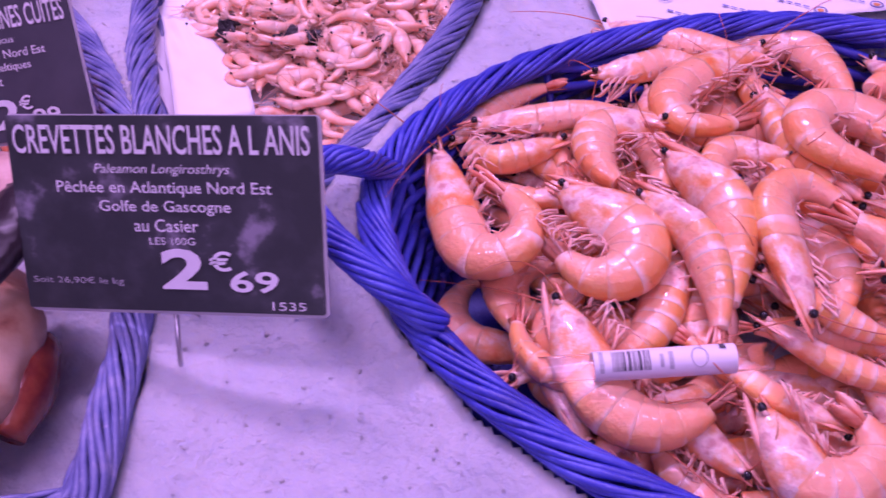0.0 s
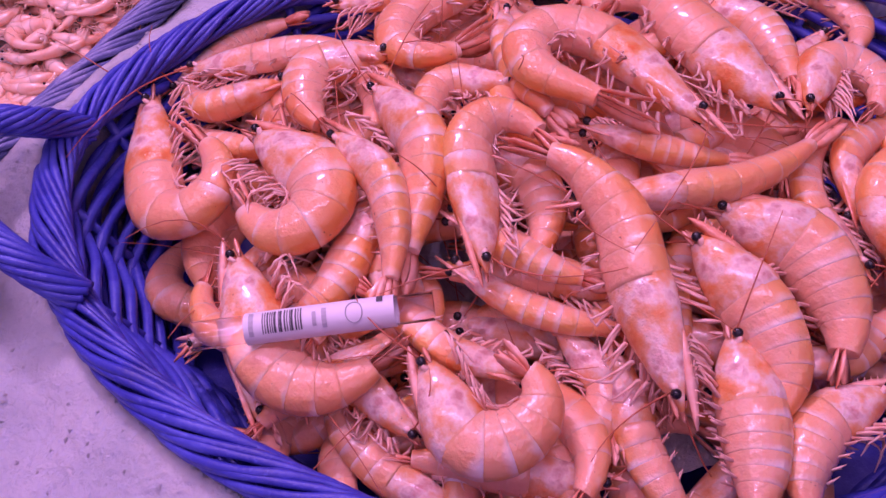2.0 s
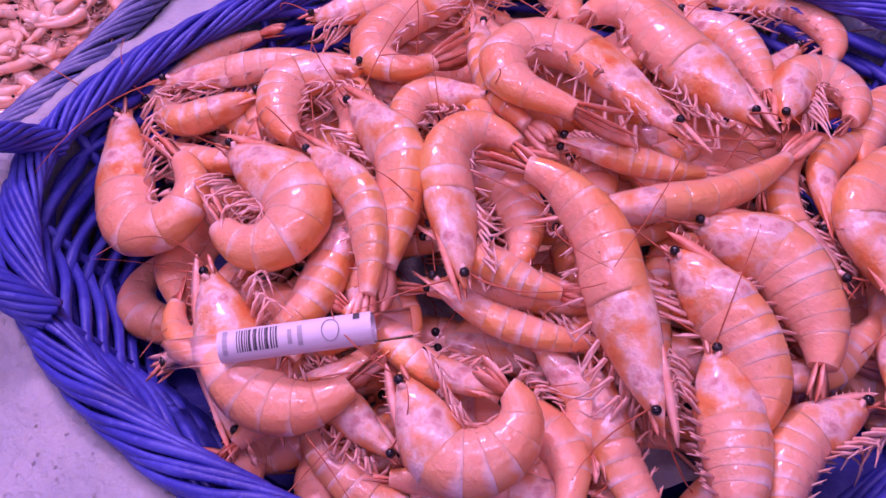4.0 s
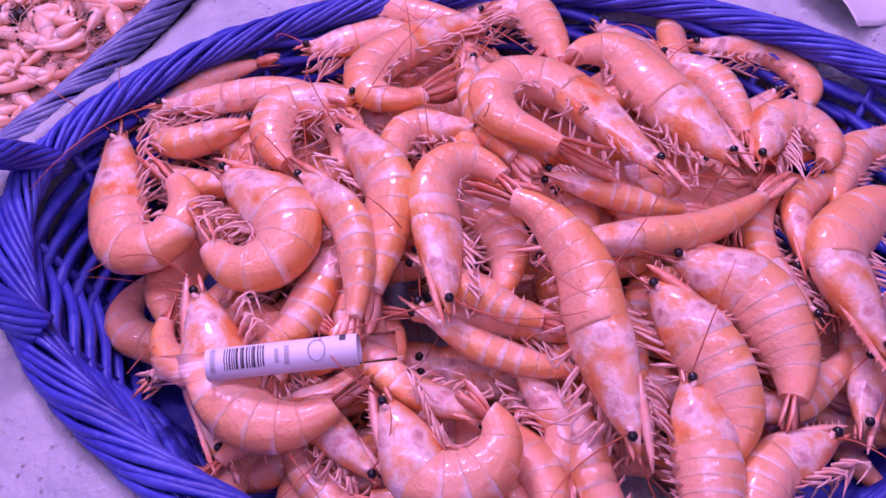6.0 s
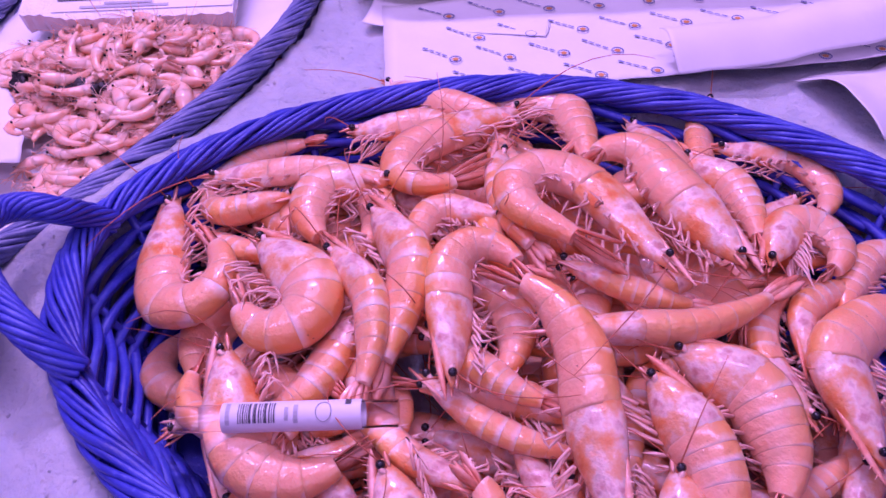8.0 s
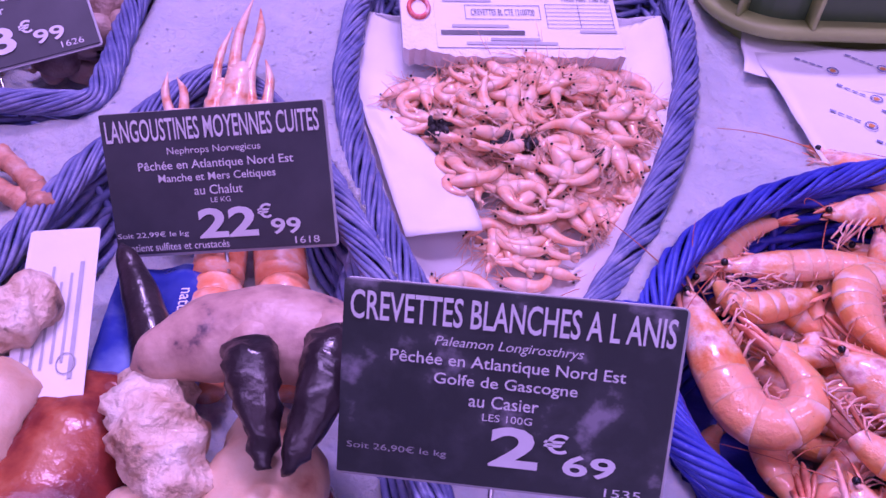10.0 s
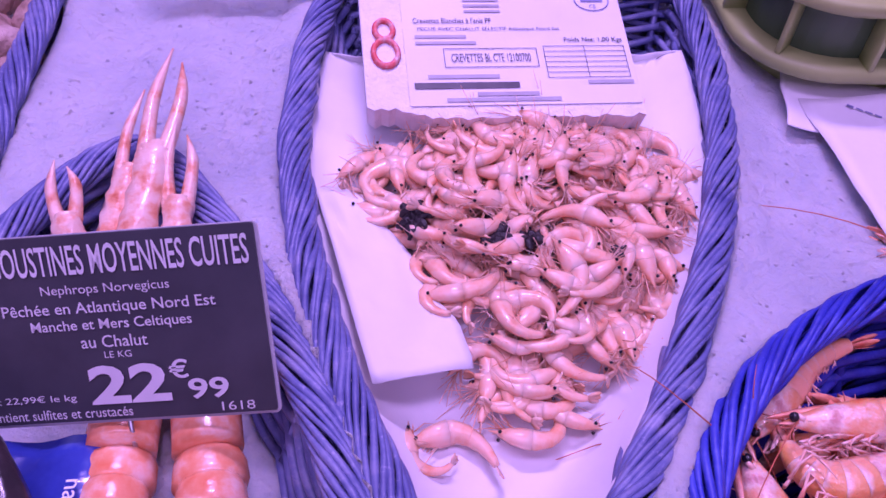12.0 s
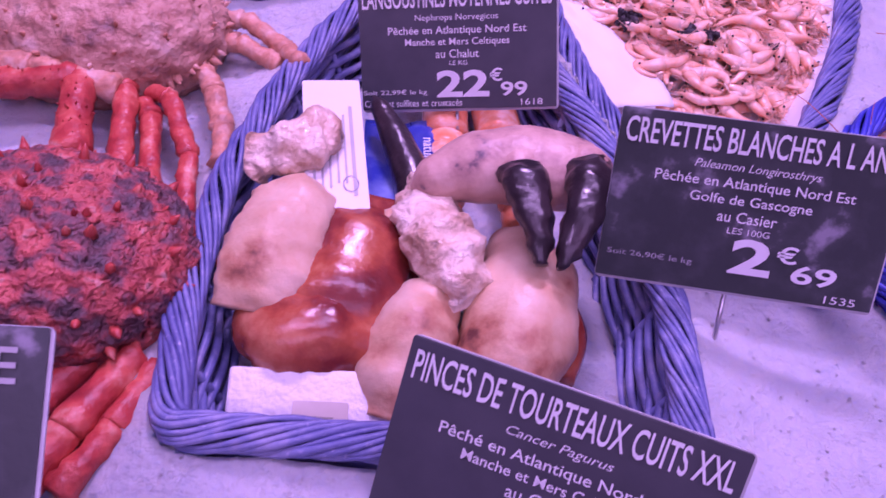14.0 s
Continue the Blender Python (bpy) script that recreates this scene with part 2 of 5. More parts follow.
# ---- baskets ----
def basket(name, rim, mat, label, depth=0.055, slope=0.018, rows=19, strands=9, rod=0.0017, rim_r=0.0047, twist=0.062, weave=0.0016, span=0.030, lift=None):
    root = empty(name, Matrix(), label, "basket")
    n = len(rim)
    pts = np.array(rim)
    t = np.roll(pts, -1, 0) - np.roll(pts, 1, 0)
    t /= np.linalg.norm(t, axis=1)[:, None]
    out = np.c_[t[:, 1], -t[:, 0]]
    if np.dot(out[0], pts[0] - pts.mean(0)) < 0:
        out = -out
    length = np.sum(np.linalg.norm(np.roll(pts, -1, 0) - pts, axis=1))
    s = np.r_[0, np.cumsum(np.linalg.norm(np.roll(pts, -1, 0) - pts, axis=1))[:-1]]
    turns = round(length / twist)
    fine = 3
    base = resample(rim, n * fine, 0)
    bt = np.roll(np.array(base), -1, 0) - np.roll(np.array(base), 1, 0)
    bt /= np.linalg.norm(bt, axis=1)[:, None]
    bo = np.c_[bt[:, 1], -bt[:, 0]]
    if np.dot(bo[0], np.array(base[0]) - pts.mean(0)) < 0:
        bo = -bo
    rng = random.Random(len(name))
    zr = lambda x, y: RIM_Z + (lift(x, y) if lift else 0.0)
    for k in range(strands):
        line, rad = [], []
        wob = rng.uniform(0, 6)
        thick = 3.24 / strands * rng.uniform(0.82, 1.12)
        for i, (x, y) in enumerate(base):
            u = i / len(base)
            ang = 2 * math.pi * (turns * u + k / strands) + 0.30 * noise.noise((u * 28, k * 3.1, 7.0))
            r = rim_r * (1 + 0.06 * math.sin(40 * u + wob) + 0.16 * noise.noise((u * 36, k * 2.7, 1.0)))
            dx = -rim_r + r * math.cos(ang)
            line.append((x + bo[i][0] * dx, y + bo[i][1] * dx, zr(x, y) + 0.85 * r * math.sin(ang)))
            rad.append(rim_r * thick * (1 + 0.12 * math.sin(67 * u + wob) + 0.25 * noise.noise((u * 90, k * 1.3, 3.0))))
        v, f = tube_data(line, rad, 7, closed=True)
        raw("rim_strand", v, f, mat, root)
    stakes = 2 * max(9, round(length / span / 2)) + 1
    for j in range(rows):
        down = (j + 0.6) * depth / rows
        ins = rim_r + slope * down / depth + 0.001
        line, rad = [], []
        ph = math.pi * (j % 2)
        for i, (x, y) in enumerate(base):
            u = i / len(base)
            w = stakes * math.pi * u + ph + 0.5 * noise.noise((u * 22, j * 1.9, 2.0))
            d = -ins + weave * math.sin(w)
            line.append((x + bo[i][0] * d, y + bo[i][1] * d, zr(x, y) - 0.004 - down + 0.8 * weave * math.cos(w) + 0.0012 * noise.noise((u * 30, j * 3.3, 0))))
            rad.append(rod * (1 + 0.22 * noise.noise((u * 50, j * 1.7, 4.0))))
        v, f = tube_data(line, rad, 5, closed=True)
        raw("weaver", v, f, mat, root)
    for k in range(stakes):
        i = int(k * len(base) / stakes)
        x, y = base[i]
        a, b = -rim_r, -rim_r - slope - 0.001
        v, f = tube_data([(x + bo[i][0] * a, y + bo[i][1] * a, zr(x, y)), (x + bo[i][0] * b, y + bo[i][1] * b, zr(x, y) - depth - 0.004)], 0.0017, 5)
        raw("stake", v, f, mat, root)
    c = pts.mean(0)
    low = [tuple(c + (np.array(p) - c) * 0.90) for p in rim]
    zf = zr(*c) - depth
    verts = [(x, y, zf - 0.003) for x, y in low] + [(x, y, zf - 0.007) for x, y in low] + [(c[0], c[1], zf - 0.003), (c[0], c[1], zf - 0.007)]
    faces = []
    for i in range(n):
        j = (i + 1) % n
        faces += [(i, j, 2 * n), (n + j, n + i, 2 * n + 1), (i, n + i, n + j, j)]
    raw("basket_floor", verts, faces, mat, root, smooth=False)
    return root


basket("oval_basket", PRAWN_RIM, BLUE_WICKER, "bright blue oval wicker basket sunk in ice", rows=16, strands=13, rod=0.0019, rim_r=0.0046, twist=0.10, weave=0.0030, span=0.042)
basket("boat_basket", SHRIMP_RIM, GREY_WICKER, "faded blue wicker basket lined with white paper", strands=14, twist=0.085, weave=0.0024, span=0.036)
basket("boat_basket", CLAW_RIM, GREY_WICKER, "faded blue wicker basket of crab claws", strands=14, twist=0.085, weave=0.0024, span=0.036)
basket("square_basket", WHELK_RIM, GREY_WICKER, "faded blue wicker basket of whelks", strands=14, twist=0.085, weave=0.0024, span=0.036)


# ---- prawns ----
def prawn_shell():
    m, nt, b = material("cooked_prawn_shell")
    uv = nt.nodes.new("ShaderNodeUVMap")
    uv.uv_map = "UVMap"
    sep = nt.nodes.new("ShaderNodeSeparateXYZ")
    nt.links.new(uv.outputs[0], sep.inputs[0])
    seg = nt.nodes.new("ShaderNodeUVMap")
    seg.uv_map = "SegMap"
    sg = nt.nodes.new("ShaderNodeSeparateXYZ")
    nt.links.new(seg.outputs[0], sg.inputs[0])
    blotch = noise_tex(nt, 95.0, 4.0, 0.6)
    broad = noise_tex(nt, 42.0, 2.0, 0.5)
    fine = noise_tex(nt, 520.0, 4.0, 0.6)
    orange = ramp(nt, sep.outputs[0], [(0.0, (0.80, 0.24, 0.07)), (0.4, (0.83, 0.30, 0.10)), (1.0, (0.86, 0.37, 0.17))])
    orange = mix(nt, ramp(nt, broad, [(0.42, (0, 0, 0)), (0.64, (0.75, 0.75, 0.75))]), orange, (0.82, 0.38, 0.04))
    pale = (0.89, 0.45, 0.30)
    # orange back, paler flanks and belly
    flank = nt.nodes.new("ShaderNodeMath")
    flank.operation = "MULTIPLY_ADD"
    nt.links.new(broad, flank.inputs[0])
    flank.inputs[1].default_value = -0.9
    nt.links.new(sep.outputs[1], flank.inputs[2])
    body = mix(nt, ramp(nt, flank.outputs[0], [(0.0, (0.9, 0.9, 0.9)), (0.52, (0.06, 0.06, 0.06))]), orange, pale)
    # white smudges towards the hind edge of each ring, in patches round the body
    edge = nt.nodes.new("ShaderNodeMath")
    edge.operation = "MULTIPLY_ADD"
    nt.links.new(noise_tex(nt, 88.0, 2.0, 0.5), edge.inputs[0])
    edge.inputs[1].default_value = 1.45
    nt.links.new(sg.outputs[0], edge.inputs[2])
    half = nt.nodes.new("ShaderNodeMath")
    half.operation = "MULTIPLY"
    nt.links.new(edge.outputs[0], half.inputs[0])
    half.inputs[1].default_value = 0.5
    band = ramp(nt, half.outputs[0], [(0.73, (0, 0, 0)), (0.83, (0.45, 0.45, 0.45)), (0.97, (0.9, 0.9, 0.9))])
    upper = ramp(nt, sep.outputs[1], [(0.30, (0.12, 0.12, 0.12)), (0.72, (1, 1, 1))])
    band = mix(nt, 1.0, band, upper, "MULTIPLY")
    body = mix(nt, band, body, (0.95, 0.76, 0.68))
    # the head is thin-shelled: greyish pink, with orange and white patches
    head = ramp(nt, blotch, [(0.34, (0.74, 0.19, 0.05)), (0.44, (0.80, 0.31, 0.11)), (0.53, (0.82, 0.43, 0.25)), (0.62, (0.88, 0.64, 0.54)), (0.72, (0.62, 0.30, 0.26))])
    body = mix(nt, sg.outputs[1], body, head)
    specks = ramp(nt, fine, [(0.25, (0.35, 0.28, 0.28)), (0.31, (1, 1, 1))])
    nt.links.new(mix(nt, 0.85, body, specks, "MULTIPLY"), b.inputs["Base Color"])
    b.inputs["Roughness"].default_value = 0.31
    b.inputs["Subsurface Weight"].default_value = 0.35
    b.inputs["Subsurface Radius"].default_value = (0.004, 0.0018, 0.001)
    b.inputs["Subsurface Scale"].default_value = 1.0
    b.inputs["Coat Weight"].default_value = 0.5
    b.inputs["Coat Roughness"].default_value = 0.07
    bump(nt, b, [(fine, 0.36, 0.0008), (noise_tex(nt, 210.0, 3.0, 0.55), 0.45, 0.0020)])
    return m


SHELL = prawn_shell()
TAIL = mottled("prawn_tail_fan", [(0.3, (0.66, 0.17, 0.09)), (0.5, (0.84, 0.38, 0.24)), (0.75, (0.9, 0.58, 0.48))], 140.0, 0.25, 0.3, 900.0, 0.0005, coat=0.2)
LEG = mottled("prawn_leg", [(0.3, (0.82, 0.38, 0.26)), (0.6, (0.90, 0.58, 0.48)), (0.8, (0.92, 0.66, 0.58))], 200.0, 0.3, 0.0, sss=0.2)
FEELER = mottled("prawn_feeler", [(0.3, (0.42, 0.10, 0.05)), (0.7, (0.62, 0.2, 0.1))], 200.0, 0.4, 0.0)
EYE_M = mottled("prawn_eye", [(0.3, (0.008, 0.007, 0.010)), (0.7, (0.03, 0.028, 0.035))], 300.0, 0.22, 0.2, 900.0, 0.0004)


def centre_line(L, bends, n):
    """A prawn's middle line in its own plane, from the tip of the beak at the origin; bends: of four stretches of the tail, in radians."""
    c1, c2, c3, c4 = bends
    f = np.linspace(0, 1, n)
    k = np.where(f < 0.36, 0.0, np.where(f < 0.49, c1, np.where(f < 0.62, c2, np.where(f < 0.75, c3, np.where(f < 0.88, c4, 0.0))))) / 0.13
    for _ in range(n // 12):
        k[1:-1] = 0.25 * k[:-2] + 0.5 * k[1:-1] + 0.25 * k[2:]
    th = np.r_[0, np.cumsum(k)[:-1]] / (n - 1)
    ds = L / (n - 1)
    return np.c_[np.r_[0, np.cumsum(np.cos(th[:-1]))] * ds, np.r_[0, np.cumsum(np.sin(th[:-1]))] * ds], th


class Body:
    """Frames along a prawn: place, forward, back (dorsal) and side vectors."""

    def __init__(self, L, bends, roll, height):
        self.L, self.h, self.n = L, height, 101
        self.p, self.th = centre_line(L, [radians(c) for c in bends], self.n)
        self.turn = 1.0 if sum(bends) >= 0 else -1.0
        self.roll = radians(roll)

    def at(self, f):
        x = min(max(f, 0.0), 1.0) * (self.n - 1)
        i = min(int(x), self.n - 2)
        w = x - i
        p = self.p[i] * (1 - w) + self.p[i + 1] * w
        th = self.th[i] * (1 - w) + self.th[i + 1] * w
        fwd = Vector((math.cos(th), math.sin(th), 0))
        left = Vector((-math.sin(th), math.cos(th), 0))
        back = left * (-self.turn * math.cos(self.roll)) + Vector((0, 0, math.sin(self.roll)))
        return Vector((p[0], p[1], 0)), fwd, back, fwd.cross(back)


def loft(body, stations, around=14):
    """Rings through stations (f, height, width, segment, headness)."""
    verts, uv, seg = [], [], []
    for f, h, w, s, head in stations:
        p, fwd, back, side = body.at(f)
        for k in range(around):
            a = 2 * math.pi * k / around
            ca, sa = math.cos(a), math.sin(a)
            hh = h * (1.0 if ca > 0 else 0.86)
            flat = w * (1.0 - 0.12 * max(0.0, -ca))
            verts.append(p + back * (hh * ca) + side * (flat * sa))
            uv.append((body.tone, 1 - abs(((a / math.pi) + 1) % 2 - 1)))
            seg.append((s, head))
    faces = []
    n = len(stations)
    for i in range(n - 1):
        for k in range(around):
            l = (k + 1) % around
            faces.append((i * around + k, (i + 1) * around + k, (i + 1) * around + l, i * around + l))
    faces.append(tuple(range(around)))
    faces.append(tuple((n - 1) * around + k for k in range(around))[::-1])
    return verts, faces, uv, seg


def shell_mesh(name, data, mat, parent):
    verts, faces, uv, seg = data
    me = bpy.data.meshes.new(name)
    me.from_pydata(verts, [], faces)
    me.materials.append(mat)
    one, two = me.uv_layers.new(name="UVMap"), me.uv_layers.new(name="SegMap")
    for loop in me.loops:
        one.data[loop.index].uv = uv[loop.vertex_index]
        two.data[loop.index].uv = seg[loop.vertex_index]
    me.shade_smooth()
    ob = new(name, me)
    ob.parent = parent
    return ob


def blade(base, tip, wide, width, thick):
    """A thin leaf-shaped plate from base to tip."""
    axis = tip - base
    nrm = axis.cross(wide).normalized()
    verts, faces = [], []
    for s, w in ((0, 0.35), (0.3, 0.9), (0.6, 1.0), (0.85, 0.7), (1.0, 0.15)):
        c = base + axis * s
        for u, t in ((-1, 0), (0, 1), (1, 0), (0, -1)):
            verts.append(c + wide * (u * w * width) + nrm * (t * thick * (0.4 + 0.6 * w)))
    for i in range(4):
        for k in range(4):
            l = (k + 1) % 4
            faces.append((i * 4 + k, i * 4 + l, (i + 1) * 4 + l, (i + 1) * 4 + k))
    faces += [(3, 2, 1, 0), (16, 17, 18, 19)]
    return verts, faces


RINGS = [0.395, 0.475, 0.55, 0.622, 0.69, 0.757, 0.868]
PRAWN_GROUP = "cooked prawns heaped in the blue basket"


def prawn(x, y, z, yaw, pitch, tilt, L, h, bends, roll, seed, label="large cooked orange pink prawn in the blue basket", legs=True):
    """A cooked prawn: its beak's tip, the way that it lies, its length and half-height, the bends of its tail and how far its back is turned up."""
    rng = random.Random(seed)
    h *= 1.02
    b = Body(L, bends, roll, h)
    b.tone = rng.random()
    root = empty("prawn", pose(x, y, z, tilt, -pitch, yaw), label, "prawn", PRAWN_GROUP)
    # carapace with its beak: deep at the back, the cheeks low
    st = [(0.055, 0.06, 0.04), (0.075, 0.15, 0.10), (0.105, 0.30, 0.21), (0.14, 0.47, 0.33), (0.19, 0.66, 0.46), (0.25, 0.84, 0.57), (0.31, 0.98, 0.64), (0.36, 1.06, 0.68), (0.395, 1.05, 0.68), (0.405, 1.02, 0.67), (0.404, 0.95, 0.63)]
    shell_mesh("carapace", loft(b, [(f, h * a, h * w, 0.25 + 0.3 * f, 1.0) for f, a, w in st], 16), SHELL, root)
    p, fwd, back, side = b.at(0.27)
    tip = b.at(0.0)[0] + back * h * 0.22
    base = p + back * h * 0.80
    chunks = [blade(base, tip, back, h * 0.17, h * 0.10)]
    for k in range(6):
        q = base + (tip - base) * (0.30 + 0.11 * k)
        chunks.append(tube_data([q, q + back * h * 0.22 - fwd * h * 0.16], [h * 0.05, h * 0.008], 4))
    raw("beak", *merge(chunks), TAIL, root)
    # the rings of the tail, each overlapping the next; the side plates reach lower on the first ones
    sizes = [1.04, 1.06, 1.02, 0.93, 0.82, 0.66, 0.40]
    for k in range(6):
        st = []
        f0, f1 = RINGS[k], RINGS[k + 1]
        a, c = sizes[k], sizes[k + 1]
        for u, bulge in ((-0.06, 0.965), (0.10, 0.99), (0.5, 1.0), (0.88, 1.003), (1.0, 1.001), (1.018, 0.988), (1.022, 0.955)):
            r = (a * (1 - u) + c * u) * bulge
            st.append((f0 + (f1 - f0) * u, h * r, h * r * (0.70 + 0.012 * k), max(0.0, u) * 0.96, 0.0))
        shell_mesh("shell_ring", loft(b, st, 16), SHELL, root)
    # tail fan, folded narrow
    p, fwd, back, side = b.at(0.855)
    fl = 0.165 * L
    spread = rng.uniform(0.10, 0.34)
    raw("tail_fin", *blade(p, p + fwd * fl * 0.82 + back * h * 0.12, side, h * 0.17, h * 0.10), TAIL, root)
    for sgn in (-1, 1):
        for wd, ln, off in ((0.6, 1.04, 0.04), (1.2, 0.96, -0.10)):
            d = (fwd + side * sgn * spread * wd + back * rng.uniform(-0.12, 0.12)).normalized()
            raw("tail_fin", *blade(p + side * sgn * h * 0.16 + back * h * off, p + d * fl * ln + back * h * off * 2, (side + back * 0.5 * sgn).normalized(), h * 0.27, h * 0.028), TAIL, root)
    # eyes on short stalks
    p, fwd, back, side = b.at(0.105)
    for sgn in (-1, 1):
        bm = bmesh.new()
        bmesh.ops.create_uvsphere(bm, u_segments=10, v_segments=7, radius=0.00135)
        bmesh.ops.translate(bm, verts=bm.verts, vec=p + side * sgn * h * 0.32 + back * h * 0.14 - fwd * 0.001)
        part("eye", bm, EYE_M, root)
        v, f = tube_data([p + side * sgn * h * 0.12 + fwd * 0.002, p + side * sgn * h * 0.34 + back * h * 0.20], [0.0011, 0.0008], 5)
        raw("eye_stalk", v, f, LEG, root)
    # long flat scales beside the beak
    for sgn in (-1, 1):
        v, f = blade(p + side * sgn * h * 0.22 - back * h * 0.10, p - fwd * L * rng.uniform(0.06, 0.085) + side * sgn * h * 0.18 - back * h * 0.10, back, h * 0.09, h * 0.02)
        raw("antennal_scale", v, f, TAIL, root)
    if not legs:
        return root
    # feelers, bowed over the neighbours
    for sgn in (-1, 1):
        d = (-fwd * rng.uniform(0.1, 1.0) + side * sgn * rng.uniform(0.1, 0.6) + back * rng.uniform(-0.7, 0.7) + Vector((0, 0, 0.22))).normalized()
        bend = (fwd * rng.uniform(-0.4, 1.4) + back * rng.uniform(-1.0, 1.0) + Vector((0, 0, -0.75)))
        ln = L * rng.uniform(0.35, 0.75)
        pts = [p + side * sgn * h * 0.2 + d * (ln * q) + bend * (ln * 0.42 * q * q) for q in (0, 0.12, 0.25, 0.4, 0.55, 0.7, 0.85, 1.0)]
        v, f = tube_data(pts, [0.00030, 0.00026, 0.00023, 0.0002, 0.00018, 0.00016, 0.00013, 0.0001], 5)
        raw("feeler", v, f, FEELER, root)
    # walking legs, thin and jointed, lying in bundles under the head
    lean, drop, curl = rng.uniform(0.3, 1.2), rng.uniform(0.25, 0.7), rng.uniform(-0.5, 0.8)
    for k in range(5):
        p, fwd, back, side = b.at(0.16 + 0.05 * k)
        for sgn in (-1, 1):
            a = p - back * h * 0.72 + side * sgn * h * 0.24
            ln = h * rng.uniform(1.3, 2.1)
            j = lambda q: rng.uniform(-q, q)
            d1 = (-back * (drop + j(0.15)) - fwd * (lean + j(0.2)) + side * sgn * (0.25 + j(0.15))).normalized()
            d2 = (-back * (drop * 0.5 + j(0.25)) + fwd * (curl + j(0.25)) + side * sgn * j(0.3)).normalized()
            m1 = a + d1 * ln * 0.5
            v, f = tube_data([a, a + d1 * ln * 0.25, m1 - d2 * ln * 0.04, m1 + d2 * ln * 0.10 + d1 * ln * 0.03, m1 + d2 * ln * 0.34, m1 + d2 * ln * 0.55 - d1 * ln * 0.05], [0.00058, 0.0005, 0.00044, 0.0004, 0.0003, 0.00012], 5)
            w, g = tube_data([a + side * sgn * h * 0.1, a + d1 * ln * 0.22 + side * sgn * h * 0.2, a + d1 * ln * 0.46 + d2 * ln * 0.08 + side * sgn * h * 0.18, a + d1 * ln * 0.56 + d2 * ln * 0.25], [0.0005, 0.00042, 0.0003, 0.0001], 5)
            raw("leg", *merge([(v, f), (w, g)]), LEG, root)
    # swimmerets
    for k in range(5):
        p, fwd, back, side = b.at(0.42 + 0.080 * k)
        hh = h * (0.95 - 0.07 * k)
        for sgn in (-1, 1):
            a = p - back * hh * 0.78 + side * sgn * hh * 0.42
            d = (-back * 0.8 - fwd * (lean * 0.6 + rng.uniform(-0.15, 0.15)) + side * sgn * rng.uniform(0.0, 0.3)).normalized()
            v, f = merge([blade(a, a + d * hh * rng.uniform(0.4, 0.7), fwd, hh * 0.09, hh * 0.04), blade(a + d * hh * 0.2, a + (d + fwd * rng.uniform(-0.35, 0.35)).normalized() * hh * rng.uniform(0.5, 0.8), side, hh * 0.06, hh * 0.03), tube_data([a, a + (d + side * sgn * 0.5).normalized() * hh * 0.7], [0.0004, 0.0001], 4)])
            raw("swimmeret", v, f, LEG, root)
    return root


# beak tip, yaw, pitch, tilt, length, half-height, bends, roll
prawn(0.0150, 0.2266, 0.0064, -83, -3, 17, 0.114, 0.0092, (8, 87, 84, 33), 8, 0)
prawn(0.0490, 0.1888, 0.0134, -48, -1, 9, 0.081, 0.0104, (-40, -64, -64, -35), 12, 1)
prawn(0.0748, 0.1805, 0.0175, -57, -4, 14, 0.069, 0.0071, (-28, -3, -10, -10), 50, 2)
prawn(0.0873, 0.2012, 0.0163, -63, -1, 16, 0.082, 0.0090, (-36, -3, -8, 2), 35, 3)
prawn(0.1003, 0.2121, 0.0158, 178, -3, -2, 0.064, 0.0084, (73, 15, 20, 28), 8, 4)
prawn(0.0230, 0.2252, 0.0092, -5, 7, 3, 0.074, 0.0062, (4, -9, -17, -25), 5, 5)
prawn(0.0645, 0.2146, 0.0092, -167, -6, 4, 0.050, 0.0074, (-4, -42, -33, -27), 30, 6)
prawn(0.0177, 0.2212, 0.0023, 44, 2, -6, 0.062, 0.0058, (9, -21, -16, -3), 20, 7)
prawn(0.1531, 0.2627, 0.0138, -151, 1, 3, 0.110, 0.0088, (13, 36, 73, 66), 6, 8)
prawn(0.0862, 0.3033, 0.0026, -50, 10, -10, 0.083, 0.0077, (12, 3, 3, -31), 25, 9)
prawn(0.1275, 0.2806, 0.0048, -14, 2, -5, 0.089, 0.0083, (-75, 8, -7, -10), 20, 10)
prawn(0.1872, 0.1545, 0.0156, 117, 4, 3, 0.131, 0.0092, (44, 90, 72, -4), -4, 11)
prawn(0.2093, 0.1602, 0.0136, 114, 4, 4, 0.095, 0.0098, (-2, -13, 69, 75), 22, 12)
prawn(0.2114, 0.2380, 0.0081, -2, -8, -1, 0.084, 0.0066, (-62, -21, -29, -28), 10, 13)
prawn(0.2145, 0.1662, 0.0102, 57, 0, 9, 0.065, 0.0074, (-74, -46, -46, -39), 5, 14)
prawn(0.1330, 0.1409, 0.0126, 3, -2, 1, 0.093, 0.0073, (-5, 22, 6, 10), 50, 15)
prawn(0.1561, 0.0774, -0.0010, 97, 16, -12, 0.097, 0.0089, (-10, 23, 10, 34), 28, 16)
prawn(0.1149, 0.1185, 0.0101, 89, 10, 0, 0.083, 0.0078, (3, -41, -73, -47), 30, 17)
prawn(0.1046, 0.1504, 0.0085, -40, -7, -2, 0.052, 0.0066, (3, -4, 11, 12), 35, 18)
prawn(0.1030, 0.1391, 0.0009, -42, -7, 0, 0.062, 0.0058, (15, 3, 7, 8), 40, 19)
prawn(0.1748, 0.1399, 0.0091, -32, -11, 12, 0.069, 0.0101, (-43, -1, -20, -24), 28, 20)
